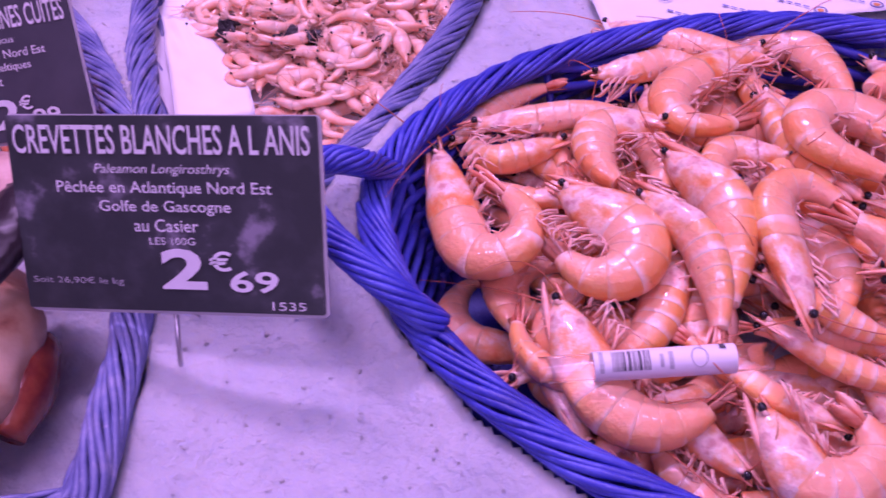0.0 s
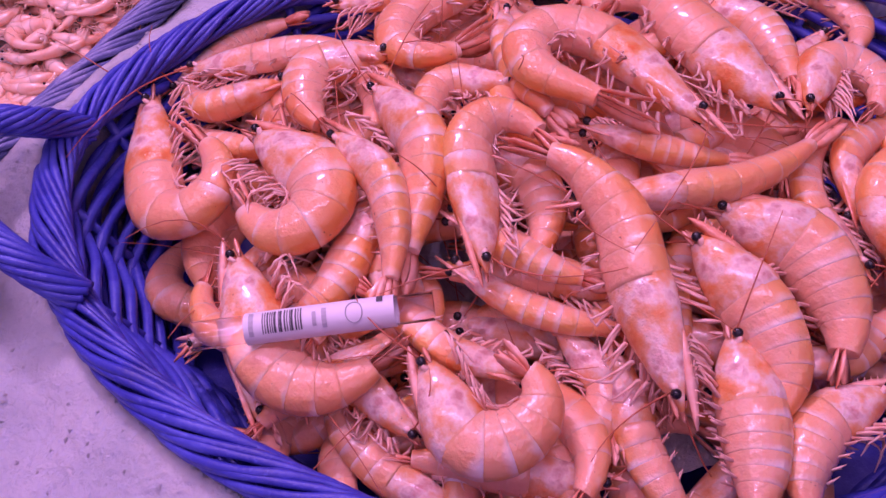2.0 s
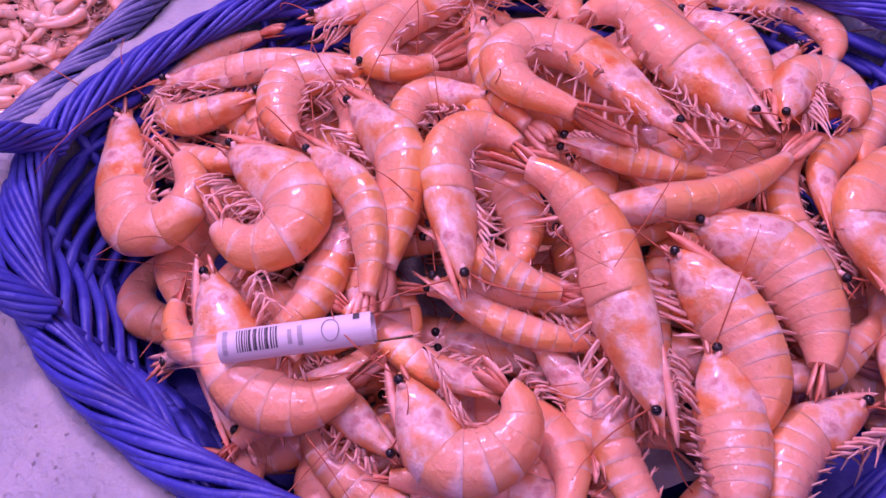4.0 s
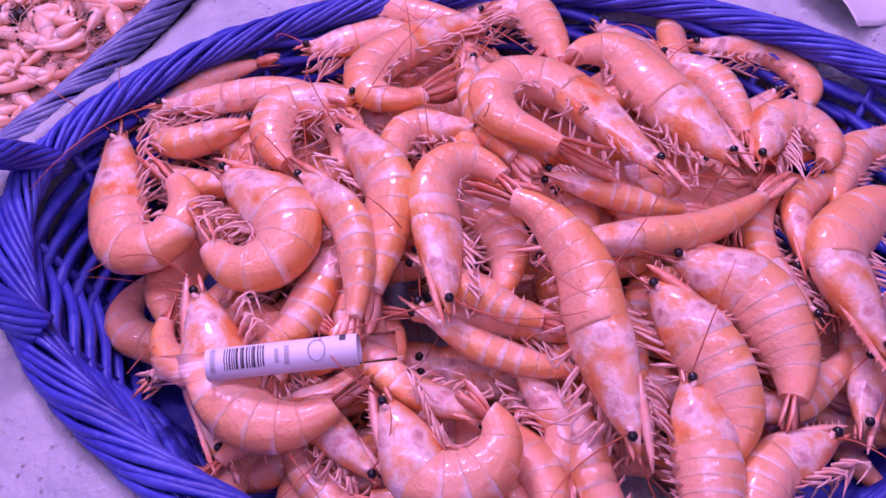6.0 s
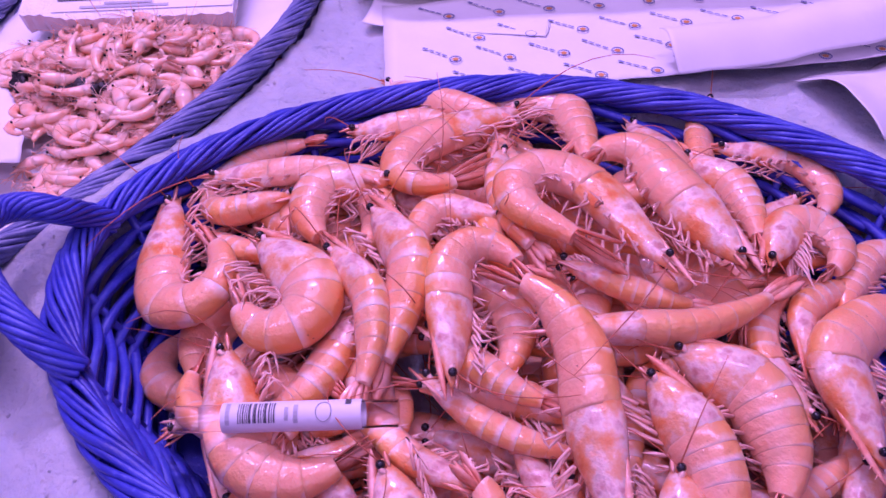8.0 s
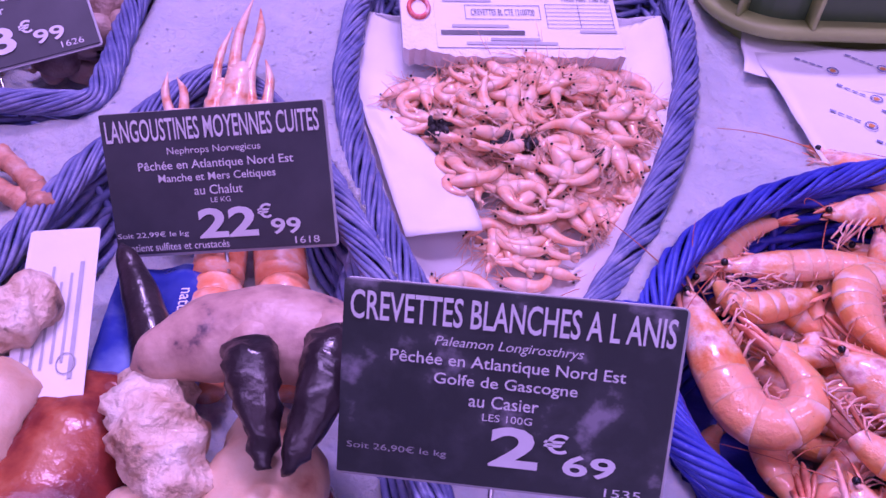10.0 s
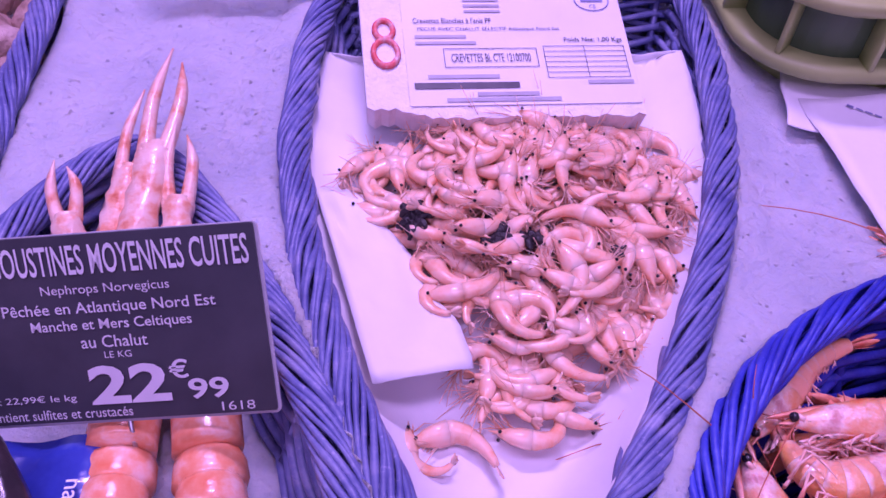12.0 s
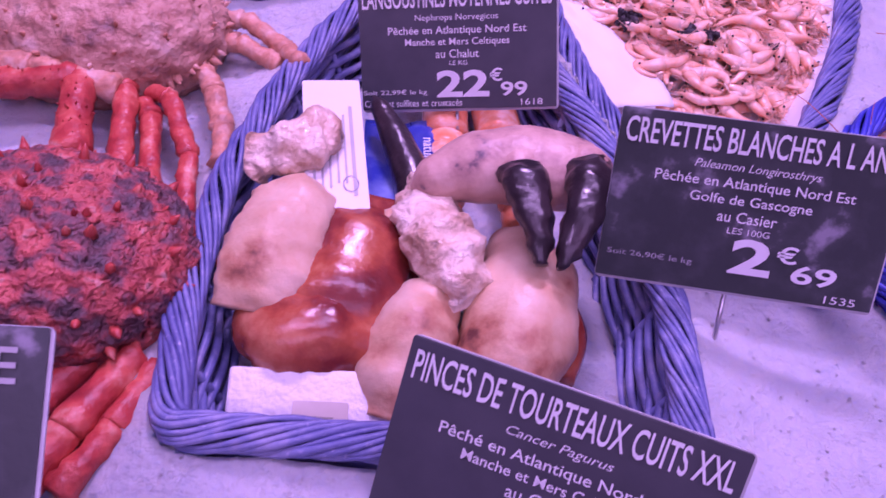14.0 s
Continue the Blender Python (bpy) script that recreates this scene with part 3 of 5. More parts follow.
prawn(0.1688, 0.1332, 0.0088, -64, -15, 8, 0.066, 0.0096, (-12, -4, -30, -33), 38, 21)
prawn(0.1736, 0.1060, 0.0018, -92, -16, -37, 0.056, 0.0087, (-9, -2, -10, -9), 48, 22)
prawn(0.2137, 0.0868, -0.0088, -163, -2, 1, 0.055, 0.0073, (32, 6, 16, 33), 12, 23)
prawn(0.2313, 0.0987, -0.0057, 97, 14, 6, 0.091, 0.0096, (-62, 2, -53, -72), 14, 24)
prawn(0.2188, 0.1310, -0.0006, 78, 8, 12, 0.057, 0.0058, (-42, -3, -11, -15), 30, 25)
prawn(0.0461, 0.1508, 0.0066, -75, -12, 8, 0.081, 0.0094, (11, 36, 38, 24), 8, 26)
prawn(0.0947, 0.1092, 0.0037, -68, -16, 8, 0.065, 0.0090, (67, 31, 43, 72), 4, 27)
prawn(0.0900, 0.1676, 0.0059, -114, -10, 5, 0.062, 0.0081, (-5, -10, -19, -18), 35, 28)
prawn(0.1263, 0.0977, -0.0050, 153, 6, 0, 0.062, 0.0058, (-21, 2, 1, 0), 30, 29)
prawn(0.1423, 0.0739, -0.0182, 167, 3, -1, 0.062, 0.0058, (-4, 0, 3, 2), 30, 30)
prawn(0.1212, 0.1087, -0.0104, -78, -17, 20, 0.062, 0.0058, (12, 0, 0, 2), 35, 31)
prawn(0.1471, 0.1110, -0.0064, -90, -17, 17, 0.062, 0.0058, (12, 7, -1, -2), 25, 32)
prawn(0.0891, 0.1235, -0.0074, 171, -7, 0, 0.062, 0.0058, (-2, 2, 4, 5), 20, 33)
prawn(0.1569, 0.1189, -0.0036, 156, 2, -4, 0.062, 0.0058, (12, 2, 0, 0), 30, 34)
prawn(0.1360, 0.2390, 0.0116, -92, 2, -14, 0.069, 0.0077, (6, 8, 8, 13), 35, 35)
prawn(0.1378, 0.1909, 0.0138, 161, -2, -1, 0.062, 0.0058, (77, 19, -9, -3), 20, 36)
prawn(0.2316, 0.2930, -0.0016, -112, 7, -8, 0.099, 0.0063, (9, 6, 10, 3), 20, 37)
prawn(0.2007, 0.2326, 0.0107, -55, -1, 3, 0.061, 0.0070, (-28, 0, -7, -8), 25, 38)
prawn(0.2766, 0.1900, -0.0004, -154, 3, -5, 0.060, 0.0068, (26, 0, 7, 16), 20, 39)
prawn(0.1785, 0.1011, -0.0124, -4, -6, 12, 0.062, 0.0058, (37, -1, 3, 3), 30, 40)
prawn(0.1121, 0.1771, 0.0074, -39, -5, 6, 0.062, 0.0071, (-38, -16, -18, -32), 20, 41)
prawn(0.1478, 0.1777, 0.0091, -31, -5, -8, 0.054, 0.0058, (10, 0, 6, 7), 30, 42)
prawn(0.1296, 0.1206, -0.0057, -59, -16, 8, 0.062, 0.0058, (-65, -2, -11, -23), 20, 43)
prawn(0.0949, 0.0870, -0.0117, 130, 8, -13, 0.062, 0.0058, (43, 25, 12, 15), 20, 44)
prawn(0.0736, 0.2539, 0.0081, 7, 2, -5, 0.059, 0.0070, (13, -45, -12, -6), 15, 45)
prawn(0.1053, 0.0703, -0.0211, 145, 7, -18, 0.062, 0.0058, (-15, 1, -26, -62), 20, 46)
prawn(0.1552, 0.1481, -0.0007, -70, -13, 7, 0.062, 0.0058, (-26, 0, -8, -5), 30, 47)
prawn(0.0721, 0.1907, 0.0039, -185, -7, 0, 0.062, 0.0061, (-30, 1, 0, -1), 30, 48)
prawn(0.2190, 0.1153, -0.0055, 113, 13, 2, 0.062, 0.0058, (-28, -18, -21, -4), 30, 49)


def heap_height(x, y):
    """Height of the heap's upper side in the oval basket."""
    u, v = (x - 0.137) / 0.15, (y - 0.171) / 0.11
    return max(0.0137 - 0.0017 * u + 0.0126 * v - 0.0186 * (u * u + v * v), -0.012 + 0.013 * min(1.0, max(0.0, (y - 0.08) / 0.1)))


def lower_layers():
    """Prawns further down that fill the basket under the visible ones."""
    rng = random.Random(11)
    for k in range(125):
        th, r = rng.uniform(0, 6.28), math.sqrt(rng.uniform(0, 1)) * 0.80
        x, y = 0.144 + 0.15 * r * math.cos(th), 0.160 + 0.11 * r * math.sin(th)
        z = heap_height(x, y) - rng.uniform(0.009, 0.030)
        yaw = rng.uniform(0, 360)
        sgn = rng.choice((-1, 1))
        L = rng.uniform(0.072, 0.092)
        bends = [sgn * rng.uniform(15, 55) for _ in range(4)]
        line, _ = centre_line(L, [radians(c) for c in bends], 25)
        mx, my = line.mean(0)
        ca, sa = math.cos(radians(yaw)), math.sin(radians(yaw))
        prawn(x - mx * ca + my * sa, y - mx * sa - my * ca, z, yaw, rng.uniform(-10, 10), rng.uniform(-10, 10), L, L * 0.086, bends, rng.uniform(-20, 60), 500 + k, legs=(k % 5 == 0))


lower_layers()


# ---- price signs ----
CARD = mottled("sign_card", [(0.3, (0.044, 0.047, 0.057)), (0.7, (0.070, 0.073, 0.086))], 40.0, 0.40, 0.05, 300.0)
# near-black card with scattered paler patches from noise
CARD_PATCHY = mottled("patchy_sign_card", [(0.45, (0.032, 0.040, 0.040)), (0.58, (0.050, 0.058, 0.060)), (0.68, (0.26, 0.25, 0.30))], 60.0, 0.42, 0.1, 300.0, detail=7.0)
WHITE_INK = mottled("white_print", [(0.3, (0.72, 0.72, 0.74)), (0.7, (0.8, 0.8, 0.82))], 90.0, 0.5, 0.0)
GREY_INK = mottled("grey_print", [(0.3, (0.35, 0.35, 0.37)), (0.7, (0.45, 0.45, 0.47))], 90.0, 0.5, 0.0)
BLACK_INK = mottled("black_print", [(0.3, (0.05, 0.05, 0.06)), (0.7, (0.09, 0.09, 0.1))], 90.0, 0.5, 0.0)
BLUE_INK = mottled("blue_print", [(0.3, (0.20, 0.21, 0.42)), (0.7, (0.28, 0.29, 0.48))], 90.0, 0.5, 0.0)
CLEAR_EDGE = mottled("cloudy_plastic_edge", [(0.3, (0.45, 0.45, 0.48)), (0.7, (0.6, 0.6, 0.63))], 60.0, 0.25, 0.0)


def lettering(parent, words, u, v, width, height, ink, size, name="lettering", bold=0.0, slant=0.0, lift=0.0006, turn=0.0):
    """Raised print: words centred at (u, v) of a face of that size (u to the right, v down, 0 to 1), made to fill width x height in metres."""
    cu = bpy.data.curves.new(name, "FONT")
    cu.body, cu.size, cu.offset, cu.shear, cu.resolution_u = words, 1.0, bold, slant, 3
    tmp = bpy.data.objects.new(name, cu)
    scene.collection.objects.link(tmp)
    me = bpy.data.meshes.new_from_object(tmp.evaluated_get(bpy.context.evaluated_depsgraph_get()))
    bpy.data.objects.remove(tmp)
    co = np.empty(len(me.vertices) * 3)
    me.vertices.foreach_get("co", co)
    co = co.reshape(-1, 3)
    lo, hi = co.min(0), co.max(0)
    co = (co - (lo + hi) / 2) * np.array([width / (hi[0] - lo[0]), height / (hi[1] - lo[1]), 0.0])
    ca, sa = math.cos(radians(turn)), math.sin(radians(turn))
    co = np.c_[co[:, 0] * ca - co[:, 1] * sa, co[:, 0] * sa + co[:, 1] * ca, np.zeros(len(co))]
    co += np.array([(u - 0.5) * size[0], (0.5 - v) * size[1], lift])
    me.vertices.foreach_set("co", co.ravel())
    me.materials.append(ink)
    me.update()
    ob = new(name, me)
    ob.parent = parent
    return ob


def print_bar(parent, u, v, width, height, ink, size, lift=0.0006, name="print_bar", turn=0.0):
    bm = bmesh.new()
    bmesh.ops.create_grid(bm, x_segments=1, y_segments=1, size=0.5)
    bmesh.ops.transform(bm, verts=bm.verts, matrix=Matrix.Translation(((u - 0.5) * size[0], (0.5 - v) * size[1], lift)) @ Matrix.Rotation(radians(turn), 4, "Z") @ Matrix.Diagonal((width, height, 1, 1)))
    return part(name, bm, ink, parent, smooth=False)


def plate_bm(w, h, t, corner, seg=4):
    """A flat plate with rounded corners, its face at z = 0."""
    bm = bmesh.new()
    ring = []
    for cx, cy, a0 in ((w / 2 - corner, h / 2 - corner, 0), (-w / 2 + corner, h / 2 - corner, 90), (-w / 2 + corner, -h / 2 + corner, 180), (w / 2 - corner, -h / 2 + corner, 270)):
        for k in range(seg + 1):
            a = radians(a0 + 90 * k / seg)
            ring.append(bm.verts.new((cx + corner * math.cos(a), cy + corner * math.sin(a), 0)))
    f = bm.faces.new(ring)
    ext = bmesh.ops.extrude_face_region(bm, geom=[f])
    bmesh.ops.translate(bm, verts=[g for g in ext["geom"] if isinstance(g, bmesh.types.BMVert)], vec=(0, 0, -t))
    bmesh.ops.recalc_face_normals(bm, faces=bm.faces)
    return bm


SIGN = (0.0856, 0.054)


def sign_pose(tl, right, down, size):
    x = Vector(right).normalized()
    d = Vector(down)
    y = -(d - x * d.dot(x)).normalized()
    z = x.cross(y)
    c = Vector(tl) + x * size * SIGN[0] / 2 - y * size * SIGN[1] / 2
    m = (Matrix((x, y, z)).transposed() * size).to_4x4()
    m.translation = c
    return m


def price_sign(tl, right, down, lines, label, card=None, stake=0.03, size=1.0):
    """lines: (words, u, v, width share, height share, ink, bold, slant)."""
    root = empty("price_sign", sign_pose(tl, right, down, size), label, "sign")
    part("card", plate_bm(*SIGN, 0.0008, 0.0006), card or CARD, root, smooth=False)
    ob = part("plastic_edge", plate_bm(SIGN[0] + 0.0010, SIGN[1] + 0.0014, 0.0008, 0.0018), CLEAR_EDGE, root, smooth=False)
    ob.location = (0.0004, -0.0005, -0.0010)
    for words, u, v, w, h, ink, bold, slant in lines:
        lettering(root, words, u, v, w * SIGN[0], h * SIGN[1], ink, SIGN, bold=bold, slant=slant)
    v, f = tube_data([(-0.001, -SIGN[1] / 2 + 0.004, -0.0025), (-0.001, -SIGN[1] / 2 - stake * 0.6, -0.0025), (-0.001, -SIGN[1] / 2 - stake, -0.0025)], [0.0008, 0.0008, 0.0005], 6)
    raw("pin", v, f, STEEL, root)
    return root


W, G = WHITE_INK, GREY_INK
price_sign((-0.0980, 0.1650, 0.0665), (0.082, -0.012, 0.003), (0.0, -0.0265, -0.045), [
    ("CREVETTES BLANCHES A L ANIS", 0.5, 0.115, 0.955, 0.145, W, 0.012, 0), ("Paleamon Longirosthrys", 0.5, 0.265, 0.44, 0.062, W, 0, 0.25),
    ("Pêchée en Atlantique Nord Est", 0.5, 0.36, 0.70, 0.078, W, 0.008, 0), ("Golfe de Gascogne", 0.5, 0.455, 0.43, 0.075, W, 0.008, 0), ("au Casier", 0.5, 0.545, 0.21, 0.066, W, 0.006, 0),
    ("LES 100G", 0.515, 0.625, 0.15, 0.038, W, 0, 0), ("2", 0.545, 0.77, 0.15, 0.215, W, 0.03, 0), ("€", 0.668, 0.725, 0.075, 0.105, W, 0.02, 0), ("69", 0.775, 0.83, 0.16, 0.115, W, 0.02, 0),
    ("Soit 26,90€ le kg", 0.185, 0.845, 0.31, 0.045, G, 0, 0), ("1535", 0.885, 0.955, 0.11, 0.045, W, 0, 0)],
    "black price sign for white shrimps with pale patches", CARD_PATCHY, 0.027, 0.972)
price_sign((-0.1866, 0.2600, 0.0430), (0.079, -0.004, 0.012), (0.008, -0.028, -0.041), [
    ("LANGOUSTINES MOYENNES CUITES", 0.5, 0.125, 0.955, 0.155, W, 0.012, 0), ("Nephrops Norvegicus", 0.5, 0.285, 0.42, 0.062, W, 0, 0),
    ("Pêchée en Atlantique Nord Est", 0.5, 0.385, 0.70, 0.078, W, 0.008, 0), ("Manche et Mers Celtiques", 0.5, 0.475, 0.53, 0.072, W, 0.008, 0), ("au Chalut", 0.5, 0.562, 0.22, 0.066, W, 0.006, 0),
    ("LE KG", 0.505, 0.635, 0.09, 0.036, W, 0, 0), ("22", 0.525, 0.80, 0.27, 0.215, W, 0.03, 0), ("€", 0.695, 0.735, 0.065, 0.105, W, 0.02, 0), ("99", 0.785, 0.85, 0.135, 0.115, W, 0.02, 0),
    ("Soit 22,99€ le kg", 0.175, 0.865, 0.33, 0.05, W, 0.004, 0), ("Contient sulfites et crustacés", 0.265, 0.95, 0.51, 0.055, W, 0.004, 0), ("1618", 0.875, 0.955, 0.11, 0.05, W, 0, 0)],
    "black price sign for cooked langoustines above the claw basket", None, 0.016, 0.90)
price_sign((-0.1553, 0.0914, 0.0475), (0.0805, -0.0285, 0.0), (-0.012, -0.030, -0.044), [
    ("PINCES DE TOURTEAUX CUITS XXL", 0.5, 0.125, 0.95, 0.15, W, 0.012, 0), ("Cancer Pagurus", 0.5, 0.28, 0.32, 0.06, W, 0, 0.25),
    ("Pêché en Atlantique Nord Est", 0.5, 0.385, 0.70, 0.078, W, 0.008, 0), ("Manche et Mers Celtiques", 0.5, 0.475, 0.53, 0.072, W, 0.008, 0), ("au Casier", 0.5, 0.562, 0.22, 0.066, W, 0.006, 0)],
    "black price sign for cooked crab claws beside the basket", None, 0.012)
price_sign((-0.3124, 0.3584, 0.0390), (0.063, 0.022, 0.009), (0.012, -0.036, -0.032), [
    ("BULOTS CUITS", 0.5, 0.125, 0.9, 0.155, W, 0.012, 0), ("Buccinum Undatum", 0.5, 0.285, 0.4, 0.062, W, 0, 0),
    ("Pêchée en Atlantique Nord Est", 0.5, 0.385, 0.70, 0.078, W, 0.008, 0), ("Manche et Mers Celtiques", 0.5, 0.475, 0.53, 0.072, W, 0.008, 0), ("au Casier", 0.5, 0.562, 0.22, 0.066, W, 0.006, 0),
    ("LE KG", 0.505, 0.635, 0.09, 0.036, W, 0, 0), ("8", 0.55, 0.80, 0.14, 0.215, W, 0.03, 0), ("€", 0.68, 0.735, 0.065, 0.105, W, 0.02, 0), ("99", 0.78, 0.84, 0.15, 0.115, W, 0.02, 0),
    ("Soit 8,99€ le kg", 0.175, 0.865, 0.33, 0.05, W, 0.004, 0), ("Contient mollusque", 0.21, 0.95, 0.38, 0.055, W, 0.004, 0), ("1626", 0.875, 0.945, 0.11, 0.05, W, 0, 0)],
    "black price sign for cooked whelks standing in their basket", None, 0.02)
price_sign((-0.1715, 0.4715, 0.073), (0.078, 0.006, 0.004), (0.004, -0.030, -0.044), [
    ("Contient sulfites et crustacés", 0.265, 0.95, 0.51, 0.055, W, 0.004, 0), ("1624", 0.875, 0.95, 0.11, 0.05, W, 0, 0)],
    "black price sign pinned in the ice at the back", None, 0.012)
price_sign((-0.3214, 0.0714, 0.068), (0.085, 0.004, -0.004), (0.020, -0.040, -0.030), [
    ("E", 0.90, 0.16, 0.06, 0.15, G, 0.012, 0)], "black price sign beside the spider crab", CARD_PATCHY, 0.02)


# ---- shapes grown along a line ----
def lump(name, pts, radii, mat, parent, up=(0, 0, 1), around=14, rough=0.0, scale=60.0, seed=0.0, steps=5, label=""):
    """A rounded body along points, with (half-width, half-height) at each; rough: size of its unevenness in metres."""
    pts = [Vector(p) for p in pts]
    line, size = [], []
    n = len(pts)
    for i in range(n - 1):
        p0, p1, p2, p3 = pts[max(i - 1, 0)], pts[i], pts[i + 1], pts[min(i + 2, n - 1)]
        for k in range(steps):
            t = k / steps
            line.append(0.5 * ((2 * p1) + (p2 - p0) * t + (2 * p0 - 5 * p1 + 4 * p2 - p3) * t * t + (3 * p1 - p0 - 3 * p2 + p3) * t ** 3))
            w = t * t * (3 - 2 * t)
            size.append((radii[i][0] * (1 - w) + radii[i + 1][0] * w, radii[i][1] * (1 - w) + radii[i + 1][1] * w))
    line.append(pts[-1])
    size.append(radii[-1])
    verts, faces = [], []
    m = len(line)
    for i, p in enumerate(line):
        d = (line[min(i + 1, m - 1)] - line[max(i - 1, 0)]).normalized()
        side = d.cross(Vector(up))
        side = side.normalized() if side.length > 1e-4 else Vector((1, 0, 0))
        top = side.cross(d)
        for k in range(around):
            a = 2 * math.pi * k / around
            q = p + side * (size[i][0] * math.cos(a)) + top * (size[i][1] * math.sin(a))
            if rough:
                o = (q - p).normalized() if (q - p).length > 1e-6 else top
                q += o * rough * (noise.noise(q * scale + Vector((seed, 0, 0))) + 0.5 * noise.noise(q * scale * 2.7 + Vector((0, seed, 0))))
            verts.append(q)
    for i in range(m - 1):
        for k in range(around):
            l = (k + 1) % around
            faces.append((i * around + k, i * around + l, (i + 1) * around + l, (i + 1) * around + k))
    faces += [tuple(range(around))[::-1], tuple((m - 1) * around + k for k in range(around))]
    return raw(name, verts, faces, mat, parent, label)


def dome(name, c, axes, mat, parent, rough, scale, spikes=0, spike=0.003, seed=1, seg=120, label=""):
    """A rounded shell with an uneven, spiny top."""
    rng = random.Random(seed)
    verts, faces = [], []
    rows = seg // 2
    for j in range(rows + 1):
        ph = math.pi * j / rows
        for k in range(seg):
            th = 2 * math.pi * k / seg
            d = Vector((math.sin(ph) * math.cos(th), math.sin(ph) * math.sin(th), math.cos(ph)))
            r = 1.0 + rough * noise.noise(d * scale) + rough * 0.6 * noise.noise(d * scale * 2.6) + rough * 0.4 * noise.noise(d * scale * 6.0) + rough * 0.28 * noise.noise(d * scale * 2.1 * 6.0)
            verts.append(Vector((c[0] + d.x * axes[0] * r, c[1] + d.y * axes[1] * r, c[2] + d.z * axes[2] * r)))
    for j in range(rows):
        for k in range(seg):
            l = (k + 1) % seg
            faces.append((j * seg + k, (j + 1) * seg + k, (j + 1) * seg + l, j * seg + l))
    ob = raw(name, verts, faces, mat[0], parent, label)
    for s in range(spikes):
        th, u = rng.uniform(0, 6.28), rng.uniform(-0.05, 1.0)
        q = math.sqrt(max(0.0, 1 - u * u))
        d = Vector((q * math.cos(th), q * math.sin(th), u))
        base = Vector((c[0] + d.x * axes[0], c[1] + d.y * axes[1], c[2] + d.z * axes[2]))
        nrm = Vector((d.x / axes[0], d.y / axes[1], d.z / axes[2])).normalized()
        ln = spike * rng.uniform(0.5, 1.2) * (1.6 if u < 0.15 else 1.0)
        v, f = tube_data([base - nrm * ln * 0.4, base + nrm * ln * 0.3, base + nrm * ln], [ln * 0.5, ln * 0.34, ln * 0.06], 6)
        raw("spine", v, f, mat[1], parent)
    return ob


# ---- white shrimps on paper ----
PAPER = mottled("white_paper", [(0.3, (0.74, 0.73, 0.75)), (0.7, (0.82, 0.81, 0.83))], 20.0, 0.55, 0.25, 120.0, 0.001)
FOAM = mottled("white_foam", [(0.3, (0.76, 0.75, 0.77)), (0.7, (0.84, 0.83, 0.85))], 120.0, 0.6, 0.5, 500.0, 0.001)
SHRIMP = mottled("small_cooked_shrimp", [(0.28, (0.74, 0.24, 0.10)), (0.40, (0.82, 0.40, 0.24)), (0.52, (0.86, 0.52, 0.37)), (0.75, (0.89, 0.62, 0.50))], 130.0, 0.25, 0.2, 700.0, 0.0004, sss=0.3, coat=0.2)
ANISE = mottled("star_anise", [(0.3, (0.010, 0.008, 0.010)), (0.7, (0.035, 0.025, 0.03))], 200.0, 0.5, 0.5, 700.0, 0.001)


def bed_height(x, y):
    """The paper's height inside the shrimp basket."""
    return -0.020 + 0.022 * min(1.0, max(0.0, (y - 0.20) / 0.14))


def flap_edge(y):
    """Free edge of the paper flap folded over the shrimps."""
    s = min(1.0, max(0.0, (0.322 - y) / 0.071))
    return -0.0865 + 0.0355 * s ** 0.8 + 0.0022 * noise.noise((y * 70, 1.0, 0.0))


def paper_liner():
    root = empty("paper_liner", pose(-0.002, -0.003, 0), "creased white paper sheet lining the shrimp basket", "paper")
    c = np.array((-0.030, 0.320))
    rim = np.array(SHRIMP_RIM)
    steps = [0.885, 0.86, 0.83, 0.79, 0.74, 0.68, 0.6, 0.5, 0.38, 0.25, 0.12, 0.02]
    verts, faces = [], []
    n = len(rim)
    for s in steps:
        for i in range(n):
            x, y = c + (rim[i] - c) * (s + 0.018 * noise.noise((i * 0.09, 0, 0)) * (s > 0.7))
            y = min(y, 0.402 + 0.006 * noise.noise((x * 40, 0, 5.0)) + 0.10 * max(0.0, x))
            rise = max(0.0, (s - 0.66) / 0.225) ** 1.6
            z = bed_height(x, y) * (1 - rise) + 0.006 * rise + 0.0016 * noise.noise((x * 45, y * 45, 0)) + 0.0008 * noise.noise((x * 130, y * 130, 0))
            verts.append((x, y, z))
    for k in range(len(steps) - 1):
        for i in range(n):
            j = (i + 1) % n
            faces.append((k * n + i, k * n + j, (k + 1) * n + j, (k + 1) * n + i))
    faces.append(tuple((len(steps) - 1) * n + i for i in range(n)))
    ob = raw("sheet", verts, faces, PAPER, root)
    # the flap folded over the shrimps
    verts, faces = [], []
    n, m = 12, 20
    for j in range(m + 1):
        s = j / m
        y = 0.322 - 0.076 * s
        x0 = -0.0985 + 0.0185 * s
        x1 = flap_edge(y)
        for i in range(n + 1):
            t = i / n
            verts.append((x0 + (x1 - x0) * t, y + 0.006 * t * s, 0.0075 - 0.003 * s - 0.0020 * t * t + 0.0026 * noise.noise((t * 2, s * 4, 2)) + 0.0008 * noise.noise((t * 7, s * 12, 5))))
    for j in range(m):
        for i in range(n):
            a = j * (n + 1) + i
            faces.append((a, a + 1, a + n + 2, a + n + 1))
    ob = raw("folded_flap", verts, faces, PAPER, root)
    for o in root.children:
        o.modifiers.new("thickness", "SOLIDIFY").thickness = 0.0004
    return root


paper_liner()


